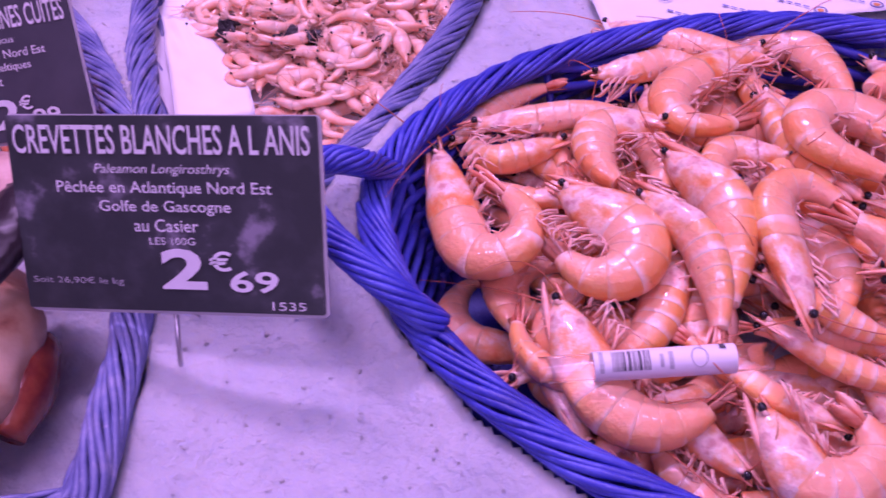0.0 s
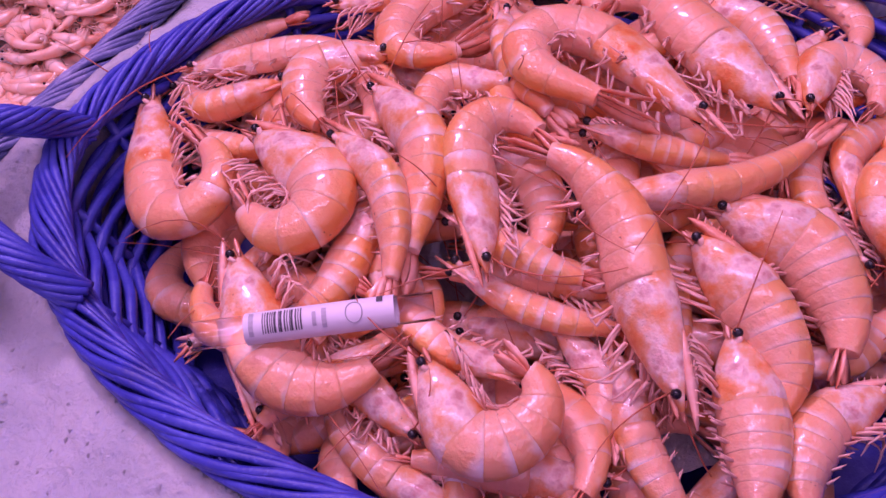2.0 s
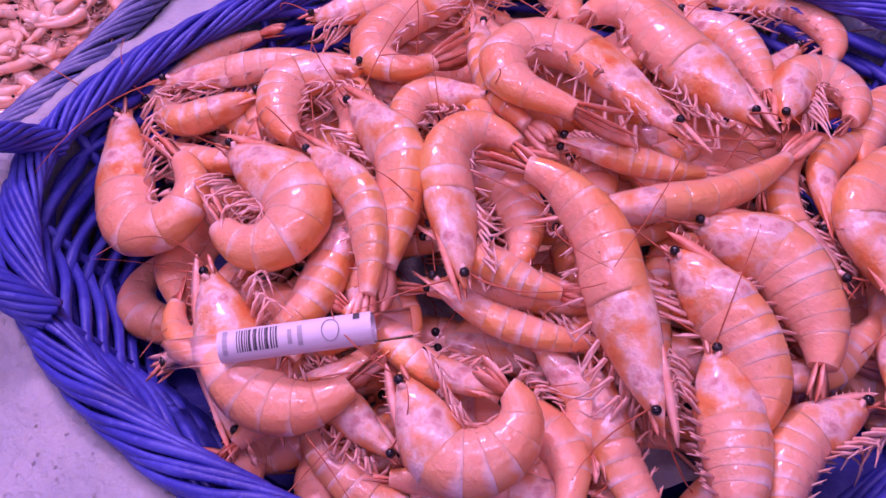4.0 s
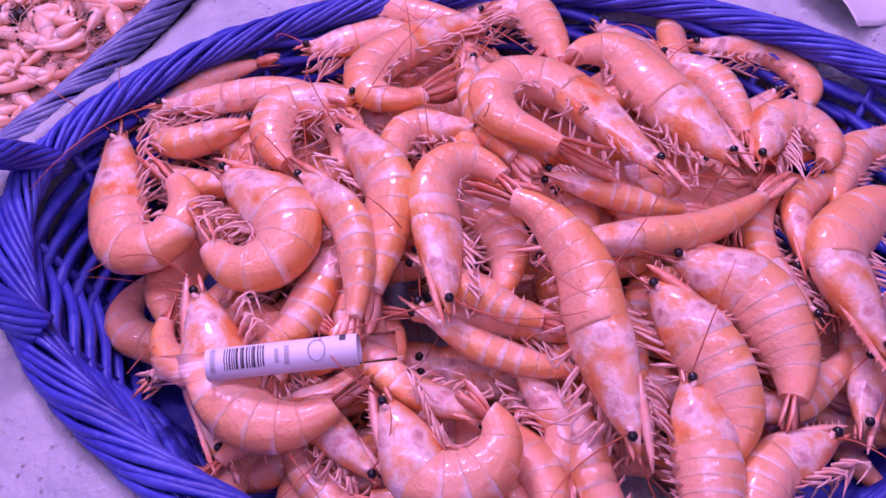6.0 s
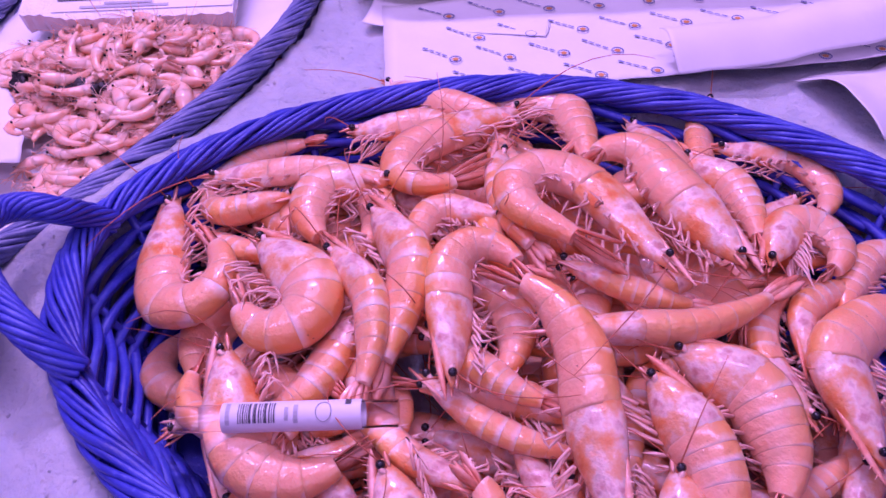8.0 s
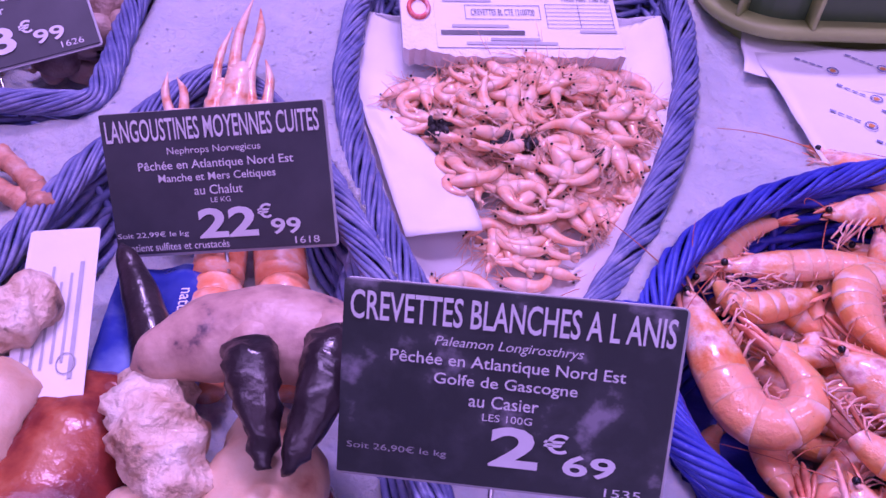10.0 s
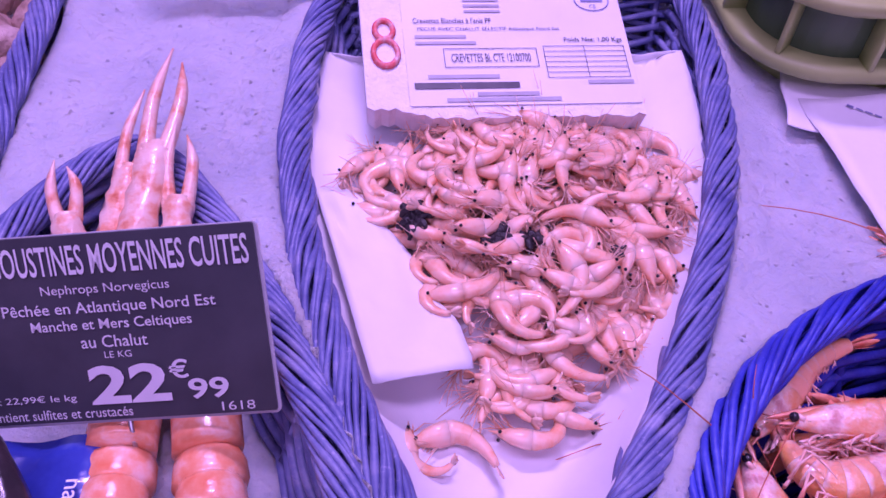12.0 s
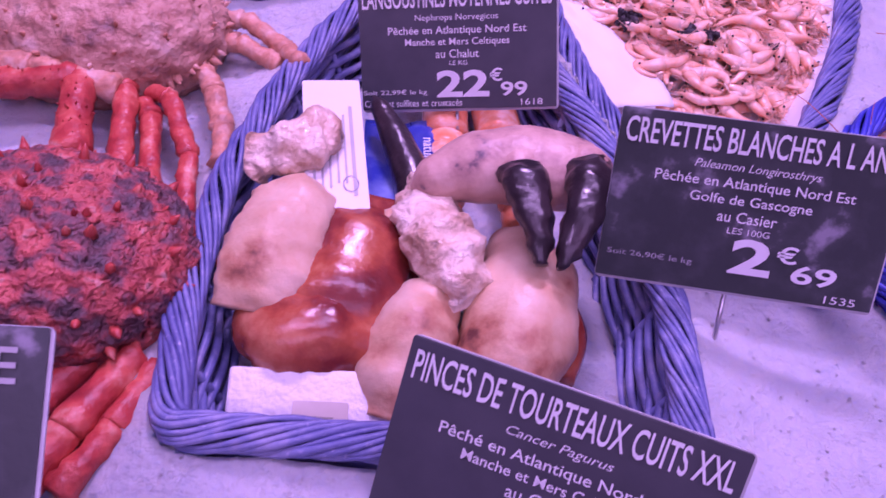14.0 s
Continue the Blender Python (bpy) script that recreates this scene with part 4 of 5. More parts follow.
def small_shrimp(seed):
    rng = random.Random(seed)
    L = rng.uniform(0.028, 0.040)
    sgn = rng.choice((-1, 1))
    h = L * 0.112
    b = Body(L, [sgn * rng.uniform(8, 52) for _ in range(4)], rng.uniform(0, 40), h)
    b.tone = rng.random()
    root = empty("shrimp", Matrix(), "small pale pink cooked shrimp on white paper", "shrimp", "small shrimps in the paper-lined basket")
    st = [(0.0, 0.03, 0.03), (0.07, 0.18, 0.12), (0.11, 0.40, 0.30), (0.18, 0.72, 0.52), (0.28, 0.96, 0.66), (0.37, 1.02, 0.70), (0.375, 0.93, 0.65)]
    v1, f1, _, _ = loft(b, [(q, h * a, h * w, 0, 0) for q, a, w in st], 8)
    st = [(0.36 + 0.51 * k / 10, h * (1.0 - 0.07 * k) * (1.03 if k % 2 else 0.96), h * 0.68 * (1.0 - 0.07 * k), 0, 0) for k in range(11)]
    v2, f2, _, _ = loft(b, st, 8)
    raw("body", *merge([(v1, f1), (v2, f2)]), SHRIMP, root)
    p, fwd, back, side = b.at(0.86)
    v, f = merge([blade(p, p + (fwd + side * s).normalized() * L * 0.12, side, h * 0.35, h * 0.08) for s in (-0.4, 0, 0.4)])
    raw("tail_fin", v, f, SHRIMP, root)
    p, fwd, back, side = b.at(0.10)
    for s in (-1, 1):
        bm = bmesh.new()
        bmesh.ops.create_icosphere(bm, subdivisions=1, radius=0.00062)
        bmesh.ops.translate(bm, verts=bm.verts, vec=p + side * s * h * 0.45 + back * h * 0.3)
        part("eye", bm, EYE_M, root)
    whiskers = []
    for k in range(16):
        q, fw, bk, sd = b.at(rng.uniform(0.06, 0.3))
        d = (-fw * rng.uniform(0.3, 1.3) - bk * rng.uniform(-0.3, 0.9) + sd * rng.uniform(-0.6, 0.6)).normalized()
        ln = L * rng.uniform(0.18, 0.5)
        v, f = tube_data([q - bk * h * 0.4, q - bk * h * 0.4 + d * ln * 0.5, q - bk * h * 0.4 + d * ln + fw * ln * rng.uniform(-0.1, 0.4)], [0.00022, 0.00017, 0.00008], 4)
        whiskers.append((v, f))
    raw("whisker_tuft", *merge(whiskers), SHRIMP, root)
    c = np.mean(b.p, 0)
    for o in root.children:
        o.location = (-c[0], -c[1], 0)
    return root


def shrimp_heap():
    rng = random.Random(5)
    kinds = [small_shrimp(40 + k) for k in range(12)]
    spots = []
    tries = 0
    while len(spots) < 285 and tries < 8000:
        tries += 1
        x, y = rng.uniform(-0.085, 0.042), rng.uniform(0.238, 0.372)
        u, v = (x + 0.026 - 0.10 * (y - 0.31)) / (0.060 - 0.25 * max(0.0, 0.29 - y)), (y - 0.312) / 0.062
        r = u * u + v * v
        if r > 1.0 or (r > 0.75 and rng.random() < 0.4) or (x < flap_edge(y) + 0.009 and y < 0.325) or x > 0.034:
            continue
        spots.append((x, y, r, len(spots)))
    for x, y in ((-0.062, 0.236), (-0.030, 0.243), (-0.020, 0.249), (-0.036, 0.254), (0.008, 0.262), (-0.052, 0.238)):
        spots.append((x, y, 1.0, 900))
    for k, (x, y, r, n) in enumerate(spots):
        layer = rng.random() * (1 - r)
        z = bed_height(x, y) + 0.0036 + 0.015 * layer
        m = pose(x - 0.0055, y - 0.0065, z, rng.uniform(-25, 25) * (1 - r), rng.uniform(-25, 25) * (1 - r), rng.uniform(0, 360))
        if k < len(kinds):
            kinds[k].matrix_world = m
        else:
            copy_thing(kinds[k % len(kinds)], m)


shrimp_heap()

for i, (x, y, r) in enumerate(((-0.0625, 0.3065, 0.0060), (-0.038, 0.3000, 0.0074), (-0.027, 0.2985, 0.0048), (0.000, 0.293, 0.0038))):
    ob = empty("star_anise", pose(x - 0.0055, y - 0.0065, bed_height(x, y) + 0.0140, 24 - 17 * i, 20 * i - 26, 40 * i), "black dried star anise among the shrimps", "spice", "star anise in the shrimp heap")
    for k in range(6):
        a = k * math.pi / 3
        lump("pod", [(0, 0, 0), (r * 0.6 * math.cos(a), r * 0.6 * math.sin(a), 0.001), (r * 1.1 * math.cos(a), r * 1.1 * math.sin(a), 0.0)], [(r * 0.3, r * 0.25), (r * 0.34, r * 0.3), (r * 0.08, r * 0.08)], ANISE, ob, around=8, rough=0.0022, scale=420, seed=i * 7 + k, steps=3)


# ---- torn foam box lid with its label ----
def box_lid():
    c0, c1, c2, c3 = Vector((-0.078, 0.410, 0.036)), Vector((0.040, 0.418, 0.034)), Vector((0.027, 0.350, 0.016)), Vector((-0.076, 0.354, 0.019))
    x = (c1 - c0).normalized()
    y = ((c0 + c1) / 2 - (c2 + c3) / 2).normalized()
    z = x.cross(y).normalized()
    y = z.cross(x)
    m = Matrix((x, y, z)).transposed().to_4x4()
    m.translation = (c0 + c1 + c2 + c3) / 4 - x * 0.0080 + Vector((-0.0055, -0.0065, 0))
    m = m @ Matrix.Diagonal((0.86, 1.0, 1.0, 1.0))
    root = empty("foam_box", m, "torn white foam box lid with a printed label", "box")
    w, h, t = 0.116, 0.064, 0.010
    n = 40
    top = [(-w / 2 + w * i / n, h / 2, 0) for i in range(n + 1)]
    low = [(w / 2 - w * i / n, -h / 2 - 0.001 + 0.0022 * noise.noise((i * 0.6, 0, 0)) + (0.0055 * (i / n - 0.72) / 0.28 if i / n > 0.72 else 0), 0) for i in range(n + 1)]
    ring = top + low
    verts = [(a, b, 0) for a, b, _ in ring] + [(a * 0.99, b + (0.0012 * noise.noise((a * 300, 1, 0)) if b < 0 else 0), -t) for a, b, _ in ring]
    k = len(ring)
    faces = [tuple(range(k))[::-1], tuple(range(k, 2 * k))] + [(i, (i + 1) % k, k + (i + 1) % k, k + i) for i in range(k)]
    raw("lid_board", verts, faces, FOAM, root, smooth=False)
    lab = (0.098, 0.060)
    sheet = part("label_sheet", plate_bm(*lab, 0.0003, 0.001), PAPER, root, smooth=False)
    sheet.location = (0.0085, 0.002, 0.0006)
    size = lab

    def put(words, u, v, wd, ht, bold=0.0, ink=BLACK_INK):
        lettering(sheet, words, u, v, wd, ht, ink, size, bold=bold, lift=0.0004)

    for u, wd in ((0.255, 0.016), (0.345, 0.012), (0.425, 0.012), (0.50, 0.009)):
        print_bar(sheet, u, 0.12, wd, 0.0030, BLUE_INK, size, 0.0004)
    for v in (0.20, 0.245, 0.29):
        print_bar(sheet, 0.36, v, 0.016, 0.0011, GREY_INK, size, 0.0004)
    put("Crevettes Blanches à l'anis PF", 0.22, 0.365, 0.034, 0.0026, 0.006)
    put("PECHE AVEC CHALUT SELECTIF Atlantique Nord Est", 0.38, 0.435, 0.062, 0.0020)
    print_bar(sheet, 0.16, 0.49, 0.022, 0.0013, GREY_INK, size, 0.0004)
    print_bar(sheet, 0.18, 0.54, 0.026, 0.0013, GREY_INK, size, 0.0004)
    put("CREVETTES BL CTE 12100700", 0.37, 0.655, 0.034, 0.0038)
    for u, v, wd, ht in ((0.37, 0.585, 0.040, 0.0003), (0.37, 0.725, 0.040, 0.0003), (0.166, 0.655, 0.0003, 0.0085), (0.574, 0.655, 0.0003, 0.0085)):
        print_bar(sheet, u, v, wd, ht, BLACK_INK, size, 0.0004)
    put("Poids Net: 1,00 Kgs", 0.84, 0.525, 0.026, 0.0028, 0.006)
    for v in (0.57, 0.61, 0.65, 0.69, 0.73, 0.77, 0.81):
        print_bar(sheet, 0.79, v, 0.036, 0.00025, BLACK_INK, size, 0.0004)
    for u in (0.607, 0.79, 0.973):
        print_bar(sheet, u, 0.69, 0.00025, 0.0146, BLACK_INK, size, 0.0004)
    for u, v, wd in ((0.24, 0.795, 0.030), (0.25, 0.86, 0.044), (0.42, 0.925, 0.026), (0.40, 0.965, 0.048), (0.88, 0.845, 0.020)):
        print_bar(sheet, u, v, wd, 0.0016 if v != 0.86 else 0.0026, BLACK_INK if v == 0.86 else GREY_INK, size, 0.0004)
    ring_v, ring_f = tube_data([((0.875 - 0.5) * size[0] + 0.0078 * math.cos(a * 0.2618), (0.5 - 0.20) * size[1] + 0.0052 * math.sin(a * 0.2618), 0.0004) for a in range(24)], 0.00022, 4, closed=True)
    raw("stamp_ring", ring_v, ring_f, BLUE_INK, sheet)
    put("FR", 0.875, 0.15, 0.003, 0.0018, ink=BLUE_INK)
    put("CE", 0.875, 0.25, 0.003, 0.0018, ink=BLUE_INK)
    print_bar(sheet, 0.875, 0.20, 0.010, 0.0014, BLUE_INK, size, 0.0004)
    red = mottled("red_wax_pencil", [(0.42, (0.72, 0.12, 0.12)), (0.6, (0.75, 0.35, 0.35)), (0.75, (0.8, 0.7, 0.7))], 300.0, 0.6, 0.0)
    for cy, r in ((0.006, 0.0045), (-0.0045, 0.0060)):
        v, f = tube_data([(-0.0485 + r * 0.85 * math.cos(a * 0.314), cy + r * math.sin(a * 0.314), 0.0006) for a in range(20)], 0.0013, 5, closed=True)
        raw("red_mark", v, f, red, root)
    return root


box_lid()


# ---- crab claws, langoustines and packing in the claw basket ----
RED_CLAW = mottled("cooked_claw_shell", [(0.30, (0.09, 0.014, 0.016)), (0.44, (0.20, 0.030, 0.024)), (0.56, (0.38, 0.09, 0.045)), (0.70, (0.56, 0.24, 0.13))], 42.0, 0.27, 0.45, 190.0, 0.0012, detail=7.0, coat=0.2, sss=0.05)
PALE_CLAW = mottled("pale_claw_shell", [(0.28, (0.14, 0.05, 0.04)), (0.35, (0.42, 0.19, 0.11)), (0.44, (0.58, 0.36, 0.22)), (0.56, (0.66, 0.47, 0.32)), (0.75, (0.74, 0.58, 0.44))], 46.0, 0.42, 0.45, 240.0, 0.0010, detail=7.0, sss=0.12)
DARK_TIP = mottled("black_claw_tip", [(0.3, (0.012, 0.009, 0.012)), (0.7, (0.045, 0.03, 0.035))], 60.0, 0.28, 0.4, 300.0, 0.0010, coat=0.25)
RAGGED = mottled("torn_joint_flesh", [(0.30, (0.14, 0.08, 0.06)), (0.37, (0.52, 0.34, 0.22)), (0.48, (0.74, 0.56, 0.42)), (0.70, (0.86, 0.76, 0.64))], 80.0, 0.42, 0.8, 320.0, 0.002, coat=0.2)
SPOTTED = mottled("spotted_claw_shell", [(0.33, (0.12, 0.07, 0.09)), (0.40, (0.42, 0.25, 0.21)), (0.55, (0.58, 0.38, 0.30)), (0.8, (0.68, 0.50, 0.42))], 85.0, 0.42, 0.4, 260.0, 0.0009, detail=6.0)



def basket_ice(rim, z, label, c):
    n = len(rim)
    c = np.array(c)
    verts, faces = [], []
    rows = [0.90, 0.80, 0.70, 0.60, 0.50, 0.40, 0.30, 0.20, 0.10, 0.02]
    for s in rows:
        for p in rim:
            x, y = c + (np.array(p) - c) * s
            verts.append((x, y, z + 0.004 * noise.noise((x * 60, y * 60, 1)) + 0.002 * noise.noise((x * 190, y * 190, 1))))
    for k in range(len(rows) - 1):
        for i in range(n):
            j = (i + 1) % n
            faces.append((k * n + i, k * n + j, (k + 1) * n + j, (k + 1) * n + i))
    faces.append(tuple((len(rows) - 1) * n + i for i in range(n)))
    return tagged(raw("ice_layer", verts, faces, ICE), label, "ice", kind="stuff")


basket_ice(CLAW_RIM, -0.018, "crushed ice under the crab claws", (-0.15, 0.19))
basket_ice([(0.14 + 0.72 * (x - 0.14), 0.16 + 0.72 * (y - 0.16)) for x, y in PRAWN_RIM], -0.034, "crushed ice under the heaped prawns", (0.14, 0.16))
CLAWS = "cooked crab claws in the basket"
IN_BASKET = pose(-0.0022, -0.0026, 0)

big = empty("crab_claw", IN_BASKET, "large glossy red brown crab claw with black fingers", "crab claw", CLAWS)
lump("palm", [(-0.176, 0.114, -0.002), (-0.180, 0.122, 0.0), (-0.180, 0.138, 0.003), (-0.176, 0.158, 0.003), (-0.172, 0.174, 0.001), (-0.171, 0.183, -0.001)], [(0.008, 0.006), (0.020, 0.013), (0.025, 0.0165), (0.024, 0.016), (0.021, 0.012), (0.012, 0.006)], RED_CLAW, big, around=22, rough=0.0026, scale=60, seed=3, steps=8)
lump("finger_base", [(-0.160, 0.152, 0.001), (-0.154, 0.168, 0.004), (-0.154, 0.182, 0.006), (-0.157, 0.192, 0.006)], [(0.010, 0.010), (0.0105, 0.011), (0.0088, 0.009), (0.006, 0.006)], RED_CLAW, big, around=18, rough=0.0010, scale=80, seed=12, steps=8)
lump("finger", [(-0.155, 0.180, 0.006), (-0.158, 0.192, 0.008), (-0.164, 0.208, 0.011), (-0.171, 0.222, 0.014), (-0.175, 0.229, 0.015)], [(0.0080, 0.0082), (0.0074, 0.0075), (0.0060, 0.006), (0.0040, 0.004), (0.001, 0.001)], DARK_TIP, big, rough=0.0004)
lump("thumb", [(-0.188, 0.172, 0.0), (-0.194, 0.190, 0.002), (-0.197, 0.208, 0.005), (-0.194, 0.222, 0.007)], [(0.007, 0.007), (0.006, 0.006), (0.0045, 0.0045), (0.001, 0.001)], DARK_TIP, big, rough=0.0004)
lump("hinge_plate", [(-0.166, 0.166, 0.0135), (-0.158, 0.166, 0.0125), (-0.152, 0.162, 0.009)], [(0.004, 0.002), (0.007, 0.003), (0.004, 0.002)], PALE_CLAW, big, rough=0.0004)
lump("lower_joint", [(-0.207, 0.133, -0.006), (-0.199, 0.128, 0.001), (-0.187, 0.123, 0.003), (-0.173, 0.124, 0.001), (-0.165, 0.130, -0.004)], [(0.006, 0.006), (0.0135, 0.013), (0.0165, 0.015), (0.0140, 0.013), (0.006, 0.007)], RED_CLAW, big, around=18, rough=0.003, scale=80, seed=8, steps=8)
lump("wrist", [(-0.203, 0.127, 0.008), (-0.201, 0.138, 0.014), (-0.199, 0.153, 0.017), (-0.196, 0.167, 0.017), (-0.194, 0.176, 0.014)], [(0.0125, 0.006), (0.0150, 0.008), (0.0152, 0.009), (0.0145, 0.0085), (0.0110, 0.006)], PALE_CLAW, big, around=20, rough=0.0030, scale=95, seed=5, steps=8)
lump("torn_knob", [(-0.213, 0.185, 0.012), (-0.207, 0.189, 0.018), (-0.199, 0.192, 0.020), (-0.192, 0.196, 0.018), (-0.187, 0.196, 0.014)], [(0.005, 0.005), (0.0105, 0.009), (0.0120, 0.011), (0.0105, 0.010), (0.005, 0.005)], RAGGED, big, around=22, rough=0.0050, scale=95, seed=2, steps=10)

two = empty("crab_claw", IN_BASKET, "pale beige crab claw segment with a torn joint", "crab claw", CLAWS)
lump("arm", [(-0.160, 0.098, -0.002), (-0.157, 0.110, 0.004), (-0.153, 0.124, 0.008), (-0.149, 0.134, 0.008), (-0.146, 0.140, 0.005)], [(0.008, 0.006), (0.013, 0.010), (0.0135, 0.011), (0.011, 0.009), (0.005, 0.005)], PALE_CLAW, two, around=18, rough=0.0022, scale=90, seed=9, steps=8)
lump("torn_joint", [(-0.153, 0.192, 0.004), (-0.154, 0.180, 0.012), (-0.151, 0.165, 0.017), (-0.145, 0.150, 0.018), (-0.140, 0.139, 0.014), (-0.138, 0.134, 0.009)], [(0.004, 0.004), (0.0075, 0.007), (0.0112, 0.009), (0.0120, 0.010), (0.0100, 0.009), (0.005, 0.005)], RAGGED, two, around=22, rough=0.0045, scale=125, seed=4, steps=10)

three = empty("crab_claw", IN_BASKET, "smooth pale pink crab claw lying on ice", "crab claw", CLAWS)
lump("palm", [(-0.127, 0.100, -0.004), (-0.126, 0.110, 0.002), (-0.121, 0.126, 0.006), (-0.118, 0.144, 0.007), (-0.120, 0.160, 0.005), (-0.124, 0.170, 0.002)], [(0.009, 0.007), (0.016, 0.012), (0.0185, 0.015), (0.0175, 0.015), (0.012, 0.011), (0.006, 0.005)], PALE_CLAW, three, around=20, rough=0.0014, scale=70, seed=14, steps=8)
lump("shell_side", [(-0.106, 0.116, -0.004), (-0.104, 0.130, -0.002), (-0.104, 0.148, -0.003)], [(0.004, 0.006), (0.007, 0.010), (0.004, 0.006)], RED_CLAW, three, rough=0.0005)

four = empty("crab_claw", IN_BASKET, "spotted pink crab claw with black pincers on top", "crab claw", CLAWS)
lump("palm", [(-0.156, 0.173, 0.020), (-0.149, 0.176, 0.024), (-0.135, 0.180, 0.027), (-0.119, 0.181, 0.028), (-0.105, 0.178, 0.028), (-0.097, 0.173, 0.027), (-0.094, 0.170, 0.026)], [(0.003, 0.003), (0.0085, 0.008), (0.0135, 0.0115), (0.0155, 0.0125), (0.0145, 0.012), (0.010, 0.010), (0.004, 0.004)], SPOTTED, four, around=20, rough=0.0007, scale=60, seed=6)
lump("knuckle", [(-0.124, 0.182, 0.031), (-0.122, 0.174, 0.034), (-0.120, 0.164, 0.033)], [(0.006, 0.005), (0.008, 0.006), (0.005, 0.004)], SPOTTED, four, rough=0.0012, scale=160, seed=3)
lump("finger", [(-0.122, 0.170, 0.035), (-0.121, 0.163, 0.0365), (-0.1185, 0.153, 0.034), (-0.1165, 0.144, 0.030), (-0.1155, 0.138, 0.027)], [(0.0074, 0.0052), (0.0074, 0.0056), (0.0060, 0.0050), (0.0040, 0.0036), (0.0010, 0.0010)], DARK_TIP, four, rough=0.0018, scale=240, seed=4)
lump("knuckle", [(-0.102, 0.184, 0.030), (-0.100, 0.176, 0.034), (-0.100, 0.166, 0.034)], [(0.006, 0.006), (0.0085, 0.007), (0.006, 0.005)], SPOTTED, four, rough=0.0012, scale=160, seed=5)
lump("thumb", [(-0.101, 0.173, 0.035), (-0.100, 0.165, 0.037), (-0.102, 0.155, 0.036), (-0.107, 0.143, 0.031), (-0.111, 0.136, 0.027)], [(0.0082, 0.0064), (0.0084, 0.0066), (0.0068, 0.0056), (0.0042, 0.0038), (0.0010, 0.0010)], DARK_TIP, four, rough=0.0018, scale=240, seed=6)

# langoustines behind the sign
LANG = mottled("langoustine_shell", [(0.3, (0.80, 0.22, 0.09)), (0.5, (0.86, 0.36, 0.2)), (0.68, (0.9, 0.62, 0.52))], 110.0, 0.25, 0.2, 500.0, 0.0005, coat=0.3)
LANG_PALE = mottled("langoustine_claw", [(0.30, (0.56, 0.15, 0.07)), (0.42, (0.76, 0.36, 0.22)), (0.54, (0.82, 0.56, 0.44)), (0.75, (0.88, 0.70, 0.60))], 160.0, 0.3, 0.3, 500.0, 0.0006, coat=0.2)


def langoustine(x, y, z, yaw, claws, label):
    root = empty("langoustine", IN_BASKET, label, "langoustine", "cooked langoustines in the claw basket")
    d = Vector((math.cos(radians(yaw)), math.sin(radians(yaw)), 0))
    for k in range(5):
        p = Vector((x, y, z)) + d * (0.0085 * k) - Vector((0, 0, 0.0018 * (k - 1.5) ** 2 * 0.5))
        r = 0.0098 - 0.0007 * k
        lump("shell_ring", [p - d * 0.001, p + d * 0.002, p + d * 0.0065, p + d * 0.0085], [(r * 0.90, r * 0.82), (r, r * 0.92), (r * 1.03, r * 0.95), (r * 0.92, r * 0.85)], LANG, root, around=14, steps=3)
    lump("head", [Vector((x, y, z)) - d * 0.002, Vector((x, y, z)) - d * 0.02, Vector((x, y, z)) - d * 0.036, Vector((x, y, z)) - d * 0.046], [(0.0095, 0.009), (0.0095, 0.0095), (0.006, 0.006), (0.001, 0.001)], LANG, root)
    for base, tip, r in claws:
        b, t = Vector(base), Vector(tip)
        ax = t - b
        side = ax.cross(Vector((0, 0, 1))).normalized()
        arm = lump("claw", [b, b + ax * 0.3, b + ax * 0.52, b + ax * 0.60], [(r * 0.8, r * 0.7), (r, r * 0.85), (r * 0.95, r * 0.8), (r * 0.7, r * 0.6)], LANG_PALE, root, around=10, rough=0.0014, scale=420)
        for s in (-1, 1):
            lump("pincer", [b + ax * 0.54 + side * s * r * 0.45, b + ax * 0.78 + side * s * r * 0.75, t - ax * (0.06 if s > 0 else 0.0) + side * s * r * 0.35], [(r * 0.5, r * 0.45), (r * 0.38, r * 0.4), (r * 0.06, r * 0.06)], LANG_PALE, arm, around=7)
    return root


langoustine(-0.146, 0.229, -0.004, -88, [((-0.150, 0.262, 0.012), (-0.144, 0.362, 0.033), 0.0058), ((-0.158, 0.272, 0.010), (-0.151, 0.343, 0.030), 0.0046)], "cooked orange langoustine with long pale claws")
langoustine(-0.123, 0.229, -0.004, -80, [((-0.135, 0.262, 0.010), (-0.139, 0.328, 0.028), 0.0050), ((-0.162, 0.270, 0.012), (-0.171, 0.309, 0.030), 0.0046)], "cooked orange langoustine curled beside the crab claws")

# packing in the claw basket
BAG = mottled("blue_plastic_film", [(0.35, (0.02, 0.03, 0.22)), (0.5, (0.04, 0.06, 0.36)), (0.66, (0.25, 0.32, 0.62))], 22.0, 0.12, 0.3, 90.0, 0.002, coat=0.5)
bag = empty("plastic_bag", IN_BASKET @ pose(-0.160, 0.201, 0.0040, -8, 0, 3), "shiny dark blue printed plastic bag", "bag")
verts, faces = [], []
for j in range(15):
    for i in range(9):
        u, v = i / 8 - 0.5, j / 14 - 0.5
        verts.append((u * 0.034, v * 0.066, 0.0016 * noise.noise((u * 4, v * 7, 0)) + 0.0012 * math.sin(u * 9)))
for j in range(14):
    for i in range(8):
        a = j * 9 + i
        faces.append((a, a + 1, a + 10, a + 9))
film = raw("film", verts, faces, BAG, bag)
film.modifiers.new("thickness", "SOLIDIFY").thickness = 0.0003
lettering(bag, "naturels", 0.74, 0.40, 0.022, 0.0042, WHITE_INK, (0.034, 0.066), lift=0.0032, turn=-90, bold=0.006)
